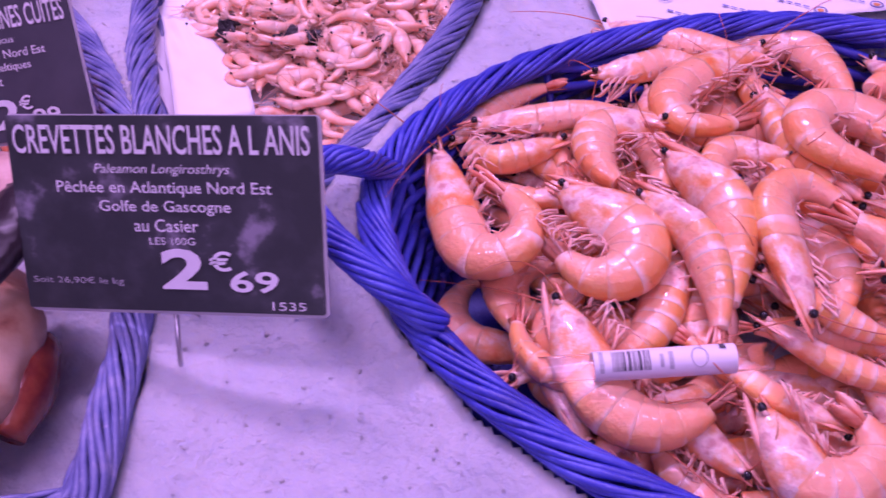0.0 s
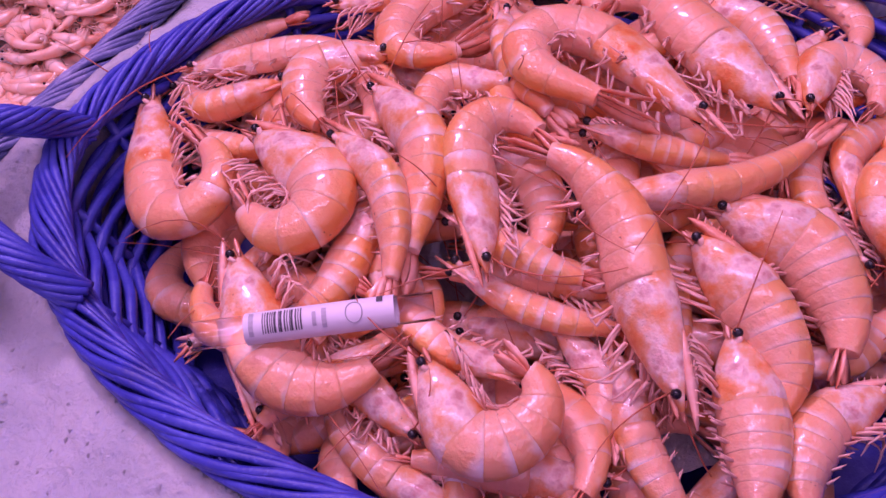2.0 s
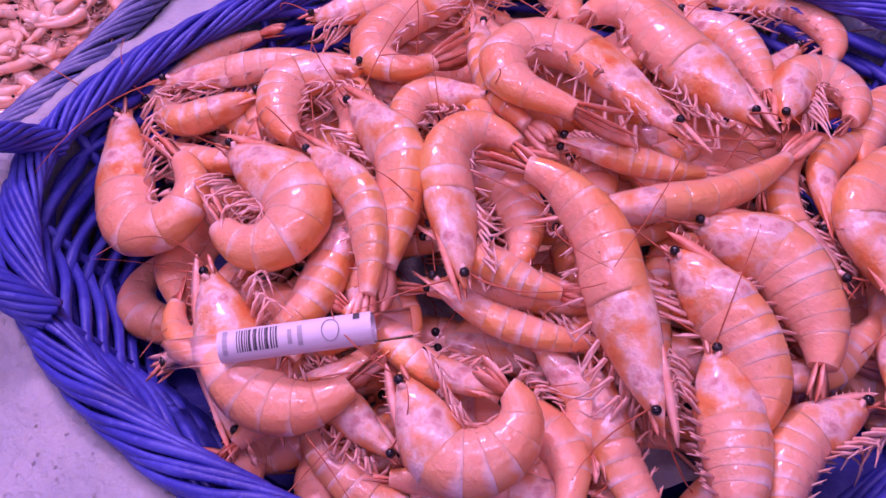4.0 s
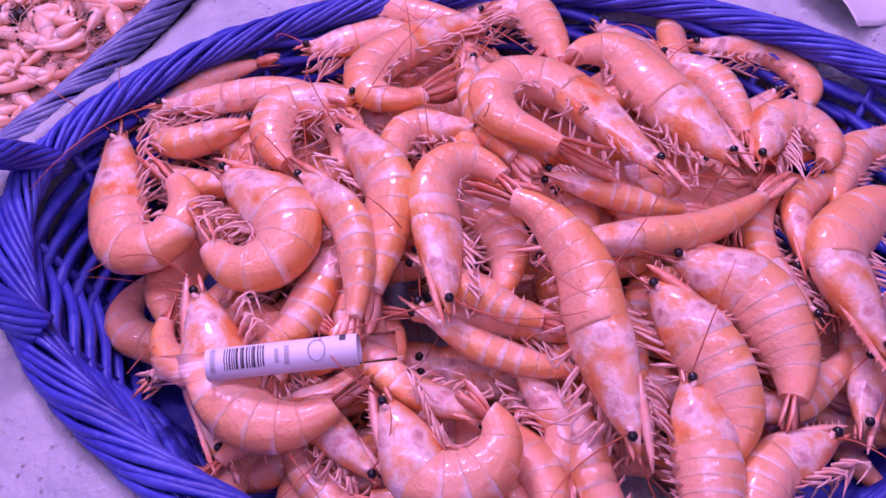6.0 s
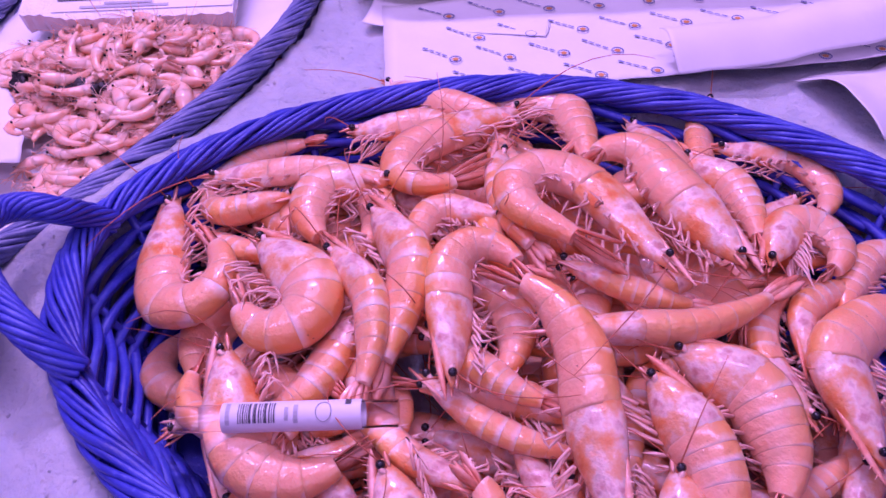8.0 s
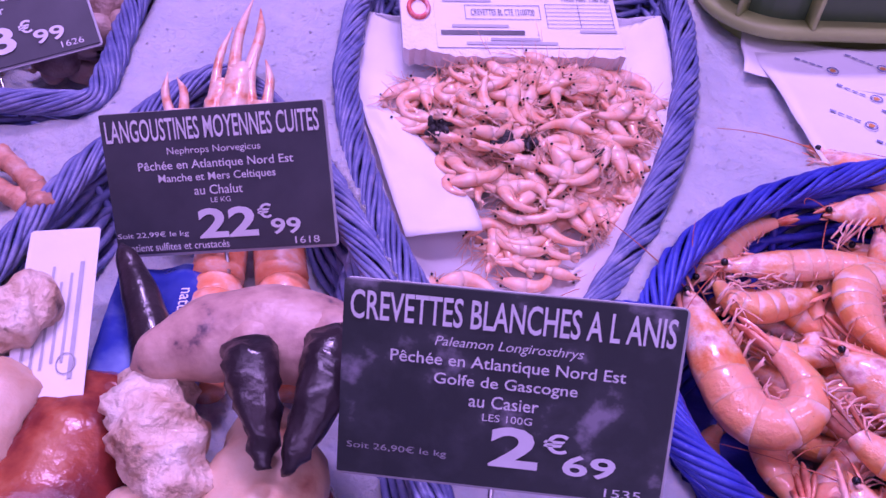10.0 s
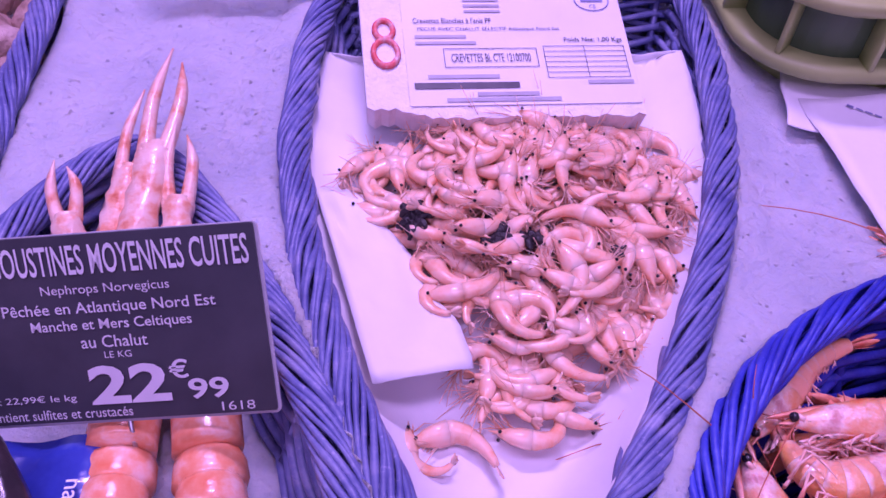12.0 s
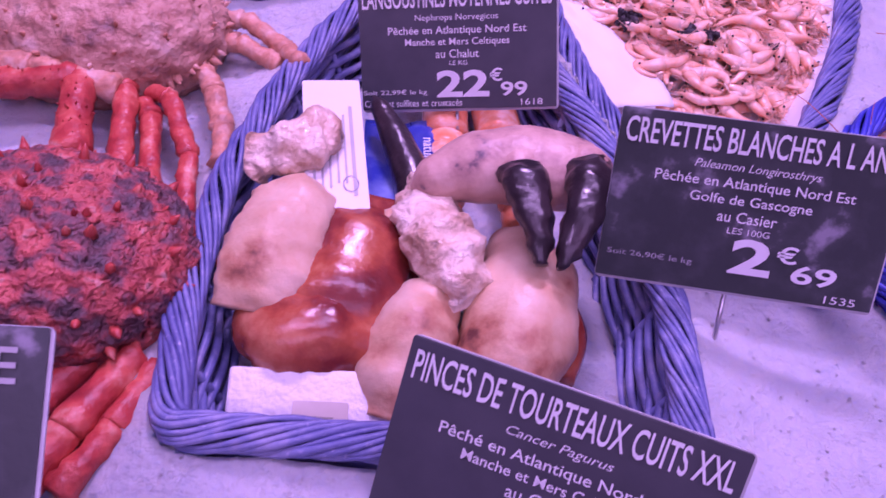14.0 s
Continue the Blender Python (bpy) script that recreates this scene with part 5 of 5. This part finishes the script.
for r in (0.0045, 0.0031):
    v, f = tube_data([(0.007 + r * math.cos(a * 0.2618), -0.017 + r * math.sin(a * 0.2618), 0.0030) for a in range(24)], 0.0003, 4, closed=True)
    raw("printed_ring", v, f, WHITE_INK, bag)

card = empty("label_card", IN_BASKET @ pose(-0.1860, 0.1950, 0.0185, 4, 2, 9.0), "white printed origin label card leaning on a claw", "label")
part("paper_card", plate_bm(0.0215, 0.071, 0.0005, 0.0012), PAPER, card, smooth=False)
rng = random.Random(3)
for k in range(6):
    ln = rng.uniform(0.030, 0.044)
    print_bar(card, 0.14 + 0.135 * k, 0.52 + rng.uniform(-0.02, 0.02), 0.0008 if k < 5 else 0.0013, ln, GREY_INK, (0.0205, 0.070), 0.0004)
v, f = tube_data([(0.005 + 0.0026 * math.cos(a * 0.314), -0.018 + 0.0036 * math.sin(a * 0.314), 0.0004) for a in range(20)], 0.0002, 4, closed=True)
raw("stamp_ring", v, f, GREY_INK, card)

tray = empty("foam_strip", IN_BASKET @ pose(-0.1775, 0.1035, -0.001, 22, 0, 1), "white foam strip with a small beige barcode label", "packaging")
part("strip", box_bm(0.060, 0.016, 0.010, 0.0012), FOAM, tray)
BEIGE = mottled("beige_label", [(0.3, (0.5, 0.46, 0.38)), (0.7, (0.6, 0.56, 0.48))], 60.0, 0.5, 0.0)
ob = part("barcode_label", plate_bm(0.0165, 0.0075, 0.0004, 0.0008), BEIGE, tray, smooth=False)
ob.matrix_local = pose(-0.002, -0.0055, 0.0056)
for k in range(12):
    print_bar(ob, 0.28 + 0.04 * k, 0.74, 0.00035, 0.0022, BLACK_INK, (0.0165, 0.0075), 0.0003)

# ---- spider crabs on the ice ----
CRAB_RED = mottled("red_crab_shell", [(0.36, (0.09, 0.05, 0.06)), (0.46, (0.20, 0.075, 0.085)), (0.53, (0.40, 0.075, 0.075)), (0.62, (0.56, 0.12, 0.10)), (0.74, (0.62, 0.42, 0.38))], 105.0, 0.5, 0.9, 420.0, 0.0025, detail=8.0)
CRAB_PINK = mottled("mottled_crab_shell", [(0.28, (0.14, 0.07, 0.07)), (0.42, (0.42, 0.20, 0.14)), (0.58, (0.58, 0.34, 0.25)), (0.78, (0.66, 0.50, 0.44))], 70.0, 0.45, 0.7, 380.0, 0.002, detail=8.0)
LEG_RED = mottled("red_crab_leg", [(0.3, (0.26, 0.025, 0.03)), (0.48, (0.44, 0.055, 0.05)), (0.6, (0.56, 0.11, 0.08)), (0.75, (0.68, 0.36, 0.28))], 90.0, 0.4, 0.5, 420.0, 0.001)
LEG_PINK = mottled("mottled_crab_leg", [(0.3, (0.30, 0.14, 0.10)), (0.5, (0.58, 0.28, 0.18)), (0.75, (0.70, 0.52, 0.44))], 90.0, 0.4, 0.6, 420.0, 0.001)


def crab_leg(root, pts, r, mat, spiny=0.0, seed=0):
    """Jointed leg: each stretch swells a little and ends in a knuckle."""
    rng = random.Random(seed)
    r *= 0.9
    for a, b in zip(pts, pts[1:]):
        a, b = Vector(a), Vector(b)
        d = b - a
        leg = lump("leg_joint", [a, a + d * 0.12, a + d * 0.5, a + d * 0.9, b], [(r * 0.86, r * 0.82), (r * 0.98, r * 0.92), (r * 0.90, r * 0.85), (r * 1.08, r), (r * 0.9, r * 0.85)], mat, root, around=12, rough=0.0012, scale=260, seed=seed)
        if spiny:
            for k in range(26):
                t, an = rng.uniform(0.1, 0.9), rng.uniform(0, 3.14)
                side = d.cross(Vector((0, 0, 1))).normalized()
                o = side * math.cos(an) + Vector((0, 0, math.sin(an)))
                p = a + d * t + o * r * 0.9
                v, f = tube_data([p, p + o * spiny], [spiny * 0.4, spiny * 0.05], 5)
                raw("spine", v, f, mat, leg)


crab = empty("spider_crab", pose(-0.0018, -0.0021, 0), "dark red spiny spider crab lying on ice", "crab", "spider crabs on the ice")
dome("carapace", (-0.272, 0.140, 0.008), (0.050, 0.042, 0.034), (CRAB_RED, LEG_RED), crab, 0.05, 9.0, 70, 0.0040, 3)
crab_leg(crab, [(-0.325, 0.222, 0.014), (-0.287, 0.226, 0.016), (-0.277, 0.184, 0.016)], 0.0075, LEG_RED, 0.0012, 1)
crab_leg(crab, [(-0.279, 0.236, 0.008), (-0.270, 0.226, 0.012), (-0.260, 0.178, 0.012)], 0.0052, LEG_RED, 0.0, 2)
crab_leg(crab, [(-0.264, 0.225, 0.008), (-0.258, 0.214, 0.010), (-0.248, 0.172, 0.010)], 0.0046, LEG_RED, 0.0, 3)
crab_leg(crab, [(-0.262, 0.230, 0.009), (-0.253, 0.224, 0.012), (-0.239, 0.193, 0.011), (-0.234, 0.160, 0.008)], 0.0042, LEG_RED, 0.0, 4)
crab_leg(crab, [(-0.268, 0.112, 0.006), (-0.287, 0.086, 0.006), (-0.30, 0.062, 0.004)], 0.0075, LEG_RED, 0.0, 5)
crab_leg(crab, [(-0.250, 0.108, 0.006), (-0.263, 0.082, 0.006), (-0.276, 0.060, 0.004)], 0.0062, LEG_RED, 0.0, 6)
crab_leg(crab, [(-0.236, 0.110, 0.006), (-0.248, 0.083, 0.007), (-0.258, 0.062, 0.004)], 0.0064, LEG_RED, 0.0, 7)
crab_leg(crab, [(-0.229, 0.108, 0.004), (-0.236, 0.086, 0.005), (-0.246, 0.066, 0.004)], 0.0052, LEG_RED, 0.0, 8)

crab = empty("spider_crab", pose(-0.0018, -0.0021, 0), "mottled pink brown spider crab with short spines", "crab", "spider crabs on the ice")
dome("carapace", (-0.290, 0.268, 0.010), (0.050, 0.042, 0.030), (CRAB_PINK, LEG_PINK), crab, 0.05, 7.0, 110, 0.0026, 9)
crab_leg(crab, [(-0.256, 0.282, 0.006), (-0.236, 0.283, 0.010), (-0.214, 0.262, 0.010), (-0.206, 0.246, 0.016)], 0.0046, LEG_PINK, 0.0, 11)
crab_leg(crab, [(-0.258, 0.270, 0.004), (-0.235, 0.268, 0.008), (-0.216, 0.256, 0.006)], 0.0048, LEG_PINK, 0.0, 12)
crab_leg(crab, [(-0.262, 0.254, 0.004), (-0.245, 0.246, 0.008), (-0.238, 0.232, 0.010), (-0.231, 0.212, 0.008), (-0.2275, 0.192, 0.008)], 0.0050, LEG_PINK, 0.0, 13)
crab_leg(crab, [(-0.345, 0.236, 0.014), (-0.305, 0.230, 0.018), (-0.272, 0.224, 0.014)], 0.0062, LEG_PINK, 0.0, 14)

# ---- whelks ----
WHELK = mottled("whelk_shell", [(0.3, (0.22, 0.13, 0.10)), (0.5, (0.44, 0.30, 0.24)), (0.75, (0.66, 0.52, 0.46))], 80.0, 0.45, 0.6, 380.0, 0.0015)
WHELK_MEAT = mottled("whelk_meat", [(0.3, (0.50, 0.30, 0.22)), (0.7, (0.72, 0.54, 0.44))], 90.0, 0.3, 0.4, 300.0, 0.001, sss=0.2, coat=0.3)


def whelk():
    root = empty("whelk", Matrix(), "brown cooked whelk in its spiral shell", "whelk", "whelks in the square basket")
    pts, rad = [], []
    n = 66
    for i in range(n):
        t = i / (n - 1)
        r = 0.0115 * math.exp(-2.6 * t)
        a = 2 * math.pi * 3.2 * t
        pts.append((r * 0.75 * math.cos(a), r * 0.75 * math.sin(a), 0.034 * (1 - math.exp(-2.0 * t))))
        rad.append(r * 0.95)
    v, f = tube_data(pts, rad, 12)
    v = [p + p.normalized() * 0.0005 * noise.noise(p * 500) for p in v]
    raw("spiral_shell", v, f, WHELK, root)
    lump("foot", [(0.006, -0.004, -0.002), (0.008, -0.010, -0.004), (0.006, -0.016, -0.005)], [(0.006, 0.006), (0.008, 0.006), (0.003, 0.002)], WHELK_MEAT, root, rough=0.001, scale=200)
    return root


basket_ice(WHELK_RIM, -0.026, "crushed ice under the whelks", (-0.31, 0.43))
first = whelk()
rng = random.Random(8)
first.matrix_world = pose(-0.2264, 0.395, 0.0, 70, 20, 30)
for k in range(44):
    x, y = rng.uniform(-0.325, -0.222), rng.uniform(0.335, 0.535)
    copy_thing(first, pose(x - 0.0044, y - 0.0052, -0.012 + rng.uniform(0, 0.014), rng.uniform(40, 130), rng.uniform(-30, 30), rng.uniform(0, 360)))


# ---- green crate at the back ----
GREEN = mottled("green_plastic", [(0.3, (0.34, 0.42, 0.13)), (0.7, (0.42, 0.50, 0.18))], 18.0, 0.38, 0.15, 300.0, 0.0006)
# the crate's green again, darkened to put the recess's shade into the colour
SHADED_GREEN = mottled("shaded_green_plastic", [(0.3, (0.07, 0.13, 0.05)), (0.7, (0.10, 0.17, 0.07))], 18.0, 0.42, 0.15, 300.0, 0.0006)


def rounded(x0, y0, x1, y1, r, z, seg=8):
    out = []
    for cx, cy, a0 in ((x1 - r, y1 - r, 0), (x0 + r, y1 - r, 90), (x0 + r, y0 + r, 180), (x1 - r, y0 + r, 270)):
        for k in range(seg + 1):
            a = radians(a0 + 90 * k / seg)
            out.append((cx + r * math.cos(a), cy + r * math.sin(a), z))
    return out


def ring_walls(rings):
    """Faces between closed rings of equal length."""
    verts = [p for ring in rings for p in ring]
    n = len(rings[0])
    faces = [(k * n + i, k * n + (i + 1) % n, (k + 1) * n + (i + 1) % n, (k + 1) * n + i) for k in range(len(rings) - 1) for i in range(n)]
    return verts, faces


def crate():
    root = empty("plastic_crate", Matrix(), "olive green plastic crate holding ice and paper", "crate")
    x0, y0, x1, y1 = 0.0645, 0.372, 0.4545, 0.6535
    R = lambda d, z: rounded(x0 + d, y0 + d, x1 - d, y1 - d, max(0.036 - d * 0.6, 0.010), z)
    # lower flange
    v, f = ring_walls([R(0.010, 0.0185), R(0.001, 0.0185), R(0.0, 0.0165), R(0.0, 0.0145), R(0.001, 0.0125), R(0.010, 0.0125)])
    raw("lower_flange", v, f, GREEN, root)
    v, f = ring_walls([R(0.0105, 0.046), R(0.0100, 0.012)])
    raw("recessed_wall", v, f, SHADED_GREEN, root, smooth=False)
    v, f = ring_walls([R(0.010, 0.0415), R(0.001, 0.0415), R(0.0, 0.043), R(0.0, 0.0455), R(0.0015, 0.047), R(0.020, 0.047), R(0.0215, 0.0455), R(0.0225, 0.024)])
    raw("top_rim", v, f, GREEN, root)
    v, f = ring_walls([R(0.011, 0.0125), R(0.012, -0.02), R(0.016, -0.022)])
    raw("lower_body", v, f, GREEN, root, smooth=False)
    spots = [(x0 + 0.046 + 0.050 * k, y0 + 0.0053, 0) for k in range(7)] + [(x0 + 0.0053, y0 + 0.046 + 0.05 * k, 90) for k in range(5)] + [(x0 + 0.0155, y0 + 0.0155, 45)]
    for x, y, turn in spots:
        ob = part("rib", box_bm(0.0022, 0.0098, 0.0232, 0.0004, 1), GREEN, root)
        ob.matrix_local = pose(x, y, 0.030, 0, 0, -turn if turn != 45 else -45)
    verts, faces = [], []
    n = 26
    for j in range(n + 1):
        for i in range(n + 1):
            x, y = x0 + 0.022 + (x1 - x0 - 0.044) * i / n, y0 + 0.022 + (y1 - y0 - 0.044) * j / n
            verts.append((x, y, 0.040 + 0.006 * noise.noise((x * 50, y * 50, 3))))
    for j in range(n):
        for i in range(n):
            a = j * (n + 1) + i
            faces.append((a, a + 1, a + n + 2, a + n + 1))
    tagged(raw("ice_layer", verts, faces, ICE), "crushed ice filling the green crate", "ice", kind="stuff")
    return root


crate()


# ---- printed wrapping paper on the ice ----
ORANGE_INK = mottled("orange_print", [(0.3, (0.6, 0.26, 0.08)), (0.7, (0.68, 0.32, 0.12))], 90.0, 0.5, 0.0)


def wrap_sheet(label, corner, wide, deep, turn, waves, seed, lift, marks=True):
    root = empty("wrapping_paper", pose(corner[0], corner[1], corner[2], 0, 0, turn), label, "paper", "printed wrapping paper sheets")
    height = lambda x, y: waves * (noise.noise((x * 14, y * 18, seed)) + 0.4 * noise.noise((x * 40, y * 50, seed))) + lift(x, y)
    n, m = 44, 22
    verts, faces = [], []
    for j in range(m + 1):
        for i in range(n + 1):
            x, y = wide * i / n, deep * j / m
            e = 0.0012 * noise.noise((x * 60, y * 60, seed + 4))
            verts.append((x + e, y + e, height(x, y)))
    for j in range(m):
        for i in range(n):
            a = j * (n + 1) + i
            faces.append((a, a + 1, a + n + 2, a + n + 1))
    sheet = raw("paper_sheet", verts, faces, PAPER, root)
    sheet.modifiers.new("thickness", "SOLIDIFY").thickness = 0.0003
    if marks:
        k = 0
        for row in range(-1, 7):
            for col in range(-1, 14):
                x, y = 0.012 + 0.0245 * col + 0.012 * (row % 2), 0.010 + 0.021 * row
                if not (0.012 < x < wide - 0.016 and 0.008 < y < deep - 0.010):
                    continue
                k += 1
                a = -38 if row % 2 == 0 else -40
                for s in range(4):
                    px, py = x + (-0.0065 + 0.0036 * s) * math.cos(radians(a)), y + (-0.0065 + 0.0036 * s) * math.sin(radians(a))
                    bm = bmesh.new()
                    bmesh.ops.create_grid(bm, x_segments=1, y_segments=1, size=0.5)
                    bmesh.ops.transform(bm, verts=bm.verts, matrix=Matrix.Translation((px, py, height(px, py) + 0.0008)) @ Matrix.Rotation(radians(a), 4, "Z") @ Matrix.Diagonal((0.0027, 0.0010 if s else 0.0015, 1, 1)))
                    part("print_bar", bm, BLUE_INK, root, smooth=False)
                px, py = x + 0.0105 * math.cos(radians(a)), y + 0.0105 * math.sin(radians(a))
                v, f = tube_data([(px + 0.0026 * math.cos(q * 0.449), py + 0.0026 * math.sin(q * 0.449), height(px, py) + 0.0009) for q in range(14)], 0.0003, 4, closed=True)
                raw("printed_ring", v, f, BLUE_INK, root)
                bm = bmesh.new()
                bmesh.ops.create_circle(bm, cap_ends=True, segments=10, radius=0.0014, matrix=Matrix.Translation((px, py, height(px, py) + 0.0009)))
                part("printed_dot", bm, ORANGE_INK, root, smooth=False)
    return root


wrap_sheet("white wrapping paper printed with blue marks on ice", (0.090, 0.2885, 0.0065), 0.28, 0.083, 3, 0.003, 1.0, lambda x, y: 0.004 * max(0.0, (y - 0.07) / 0.03) ** 2 + 0.006 * max(0.0, x - 0.10) / 0.18)
wrap_sheet("folded white wrapping paper beside the prawn basket", (0.214, 0.2865, 0.012), 0.11, 0.026, 9, 0.003, 6.0, lambda x, y: 0.012 * math.sin(min(1.0, y / 0.026) * 2.2) + 0.010 * max(0.0, x - 0.05) / 0.06, False)
wrap_sheet("crumpled white wrapping paper on the ice", (0.286, 0.246, 0.004), 0.09, 0.050, 24, 0.008, 9.0, lambda x, y: 0.010 * math.sin(min(1.0, y / 0.05) * 3.0), False)
wrap_sheet("thin white paper between crate and ice", (0.076, 0.356, 0.006), 0.09, 0.036, -14, 0.003, 12.0, lambda x, y: 0.0, False)


# ---- label tube lying on the prawns ----
def clear_plastic():
    m, nt, b = material("clear_plastic_tube")
    b.inputs["Base Color"].default_value = (0.95, 0.93, 0.95, 1)
    b.inputs["Transmission Weight"].default_value = 1.0
    b.inputs["Roughness"].default_value = 0.06
    b.inputs["IOR"].default_value = 1.05
    b.inputs["Coat Weight"].default_value = 0.7
    b.inputs["Coat Roughness"].default_value = 0.05
    bump(nt, b, [(noise_tex(nt, 120.0, 2.0), 0.15, 0.001)])
    return m


TUBE = clear_plastic()
a, b = Vector((0.0385, 0.1170, 0.0075)), Vector((0.1005, 0.1150, 0.0105))
ax = (b - a).normalized()
up = Vector((0, 0, 1))
side = ax.cross(up).normalized()
top = side.cross(ax)
m = Matrix((ax, -side, top)).transposed().to_4x4()
m.translation = a
tube = empty("label_tube", m, "clear plastic tube with a white barcode label", "tube")
ln = (b - a).length
v, f = [], []
for r0, r1 in ((0.0038, 0.0034),):
    rings = []
    for rr, order in ((r0, 1), (r1, -1)):
        for t in (0.0, 0.25, 0.5, 0.75, 1.0)[::order]:
            sq = 0.72 if t in (0.0, 1.0) else 1.0
            rings.append([(ln * t, rr * (1.12 if sq < 1 else 1.0) * math.cos(q * 0.2618), rr * sq * math.sin(q * 0.2618)) for q in range(24)])
    rings.append(rings[0])
    v, f = ring_walls(rings)
clear = raw("clear_tube", v, f, TUBE, tube)
clear.visible_shadow = False
rows = []
for t in (0.0145, 0.022, 0.032, 0.042, 0.0525):
    rows.append([(t, 0.0041 * math.cos(q * 0.2618), 0.0041 * math.sin(q * 0.2618)) for q in range(24)])
v, f = ring_walls(rows)
raw("paper_label", v, f, PAPER, tube)


def on_tube(x, ang, w, arc, ink, name="print_bar"):
    r = 0.00425
    n = 5
    vs = []
    for i in range(n + 1):
        q = radians(ang - arc / 2 + arc * i / n)
        vs += [(x - w / 2, r * math.cos(q), r * math.sin(q)), (x + w / 2, r * math.cos(q), r * math.sin(q))]
    raw(name, vs, [(2 * i, 2 * i + 1, 2 * i + 3, 2 * i + 2) for i in range(n)], ink, tube, smooth=False)


x = 0.0195
rng = random.Random(4)
for k in range(15):
    w = rng.choice((0.00025, 0.0004, 0.0006))
    on_tube(x, 110, w, 80, BLACK_INK, "barcode_bar")
    x += w + rng.choice((0.00025, 0.0004))
on_tube(0.0165, 110, 0.0012, 90, GREY_INK)
on_tube(0.0325, 118, 0.0010, 50, GREY_INK)
on_tube(0.0350, 118, 0.0012, 70, GREY_INK)
on_tube(0.0490, 70, 0.0016, 34, BLACK_INK)
v, f = tube_data([(0.0425 + 0.0021 * math.cos(q * 0.314), 0.00425 * math.cos(radians(112 + 38 * math.sin(q * 0.314))), 0.00425 * math.sin(radians(112 + 38 * math.sin(q * 0.314)))) for q in range(20)], 0.00013, 4, closed=True)
raw("stamp_ring", v, f, GREY_INK, tube)


# ---- handle of the oval basket ----
def rope(name, pts, r, strands, turns, mat, parent):
    pts = [Vector(p) for p in pts]
    line = []
    n = len(pts)
    for i in range(n - 1):
        p0, p1, p2, p3 = pts[max(i - 1, 0)], pts[i], pts[i + 1], pts[min(i + 2, n - 1)]
        for k in range(10):
            t = k / 10
            line.append(0.5 * ((2 * p1) + (p2 - p0) * t + (2 * p0 - 5 * p1 + 4 * p2 - p3) * t * t + (3 * p1 - p0 - 3 * p2 + p3) * t ** 3))
    line.append(pts[-1])
    for s in range(strands):
        out = []
        for i, p in enumerate(line):
            d = (line[min(i + 1, len(line) - 1)] - line[max(i - 1, 0)]).normalized()
            sd = d.cross(Vector((0, 0, 1))).normalized()
            tp = sd.cross(d)
            a = 2 * math.pi * (turns * i / len(line) + s / strands)
            out.append(p + sd * r * math.cos(a) + tp * r * math.sin(a))
        v, f = tube_data(out, r * 3.4 / strands, 6)
        raw(name, v, f, mat, parent)


for o in scene.objects:
    if o.name == "oval_basket":
        rope("handle_strand", [(0.0000, 0.1990, 0.0110), (-0.0050, 0.1935, 0.0190), (-0.0100, 0.1865, 0.0270), (-0.0185, 0.1850, 0.0300), (-0.0250, 0.1810, 0.0310), (-0.0268, 0.1705, 0.0320), (-0.0200, 0.1550, 0.0310), (-0.0095, 0.1415, 0.0290), (0.0020, 0.1320, 0.0240), (0.0120, 0.1280, 0.0150)], 0.0036, 11, 2.2, BLUE_WICKER, o)


# ---- loose ice crystals ----
def crystals(count):
    rng = random.Random(21)
    shape = [(1, 0, 0), (-1, 0, 0), (0, 1, 0), (0, -1, 0), (0, 0, 1), (0, 0, -1)]
    tri = [(0, 2, 4), (2, 1, 4), (1, 3, 4), (3, 0, 4), (2, 0, 5), (1, 2, 5), (3, 1, 5), (0, 3, 5)]
    xs = np.array([rng.uniform(-0.34, 0.34) for _ in range(count)])
    ys = np.array([rng.uniform(0.0, 0.50) for _ in range(count)])
    ok = np.ones(count, bool)
    for poly in BASKETS:
        ok &= inside_depth(xs, ys, poly) < -0.001
    xs, ys = xs[ok], ys[ok]
    zs = ice_height(xs, ys)
    verts, faces = [], []
    for x, y, z in zip(xs, ys, zs):
        s = rng.uniform(0.0004, 0.0011)
        rot = Euler((rng.uniform(0, 3), rng.uniform(0, 3), rng.uniform(0, 3))).to_matrix()
        o = len(verts)
        for p in shape:
            q = rot @ (Vector(p) * s * rng.uniform(0.5, 1.1))
            verts.append((x + q.x, y + q.y, z + q.z + s * 0.25))
        faces += [tuple(i + o for i in t) for t in tri]
    return tagged(raw("ice_crystals", verts, faces, ICE, smooth=False), "loose crushed ice crystals scattered over the bed", "ice", kind="stuff")


crystals(5000)
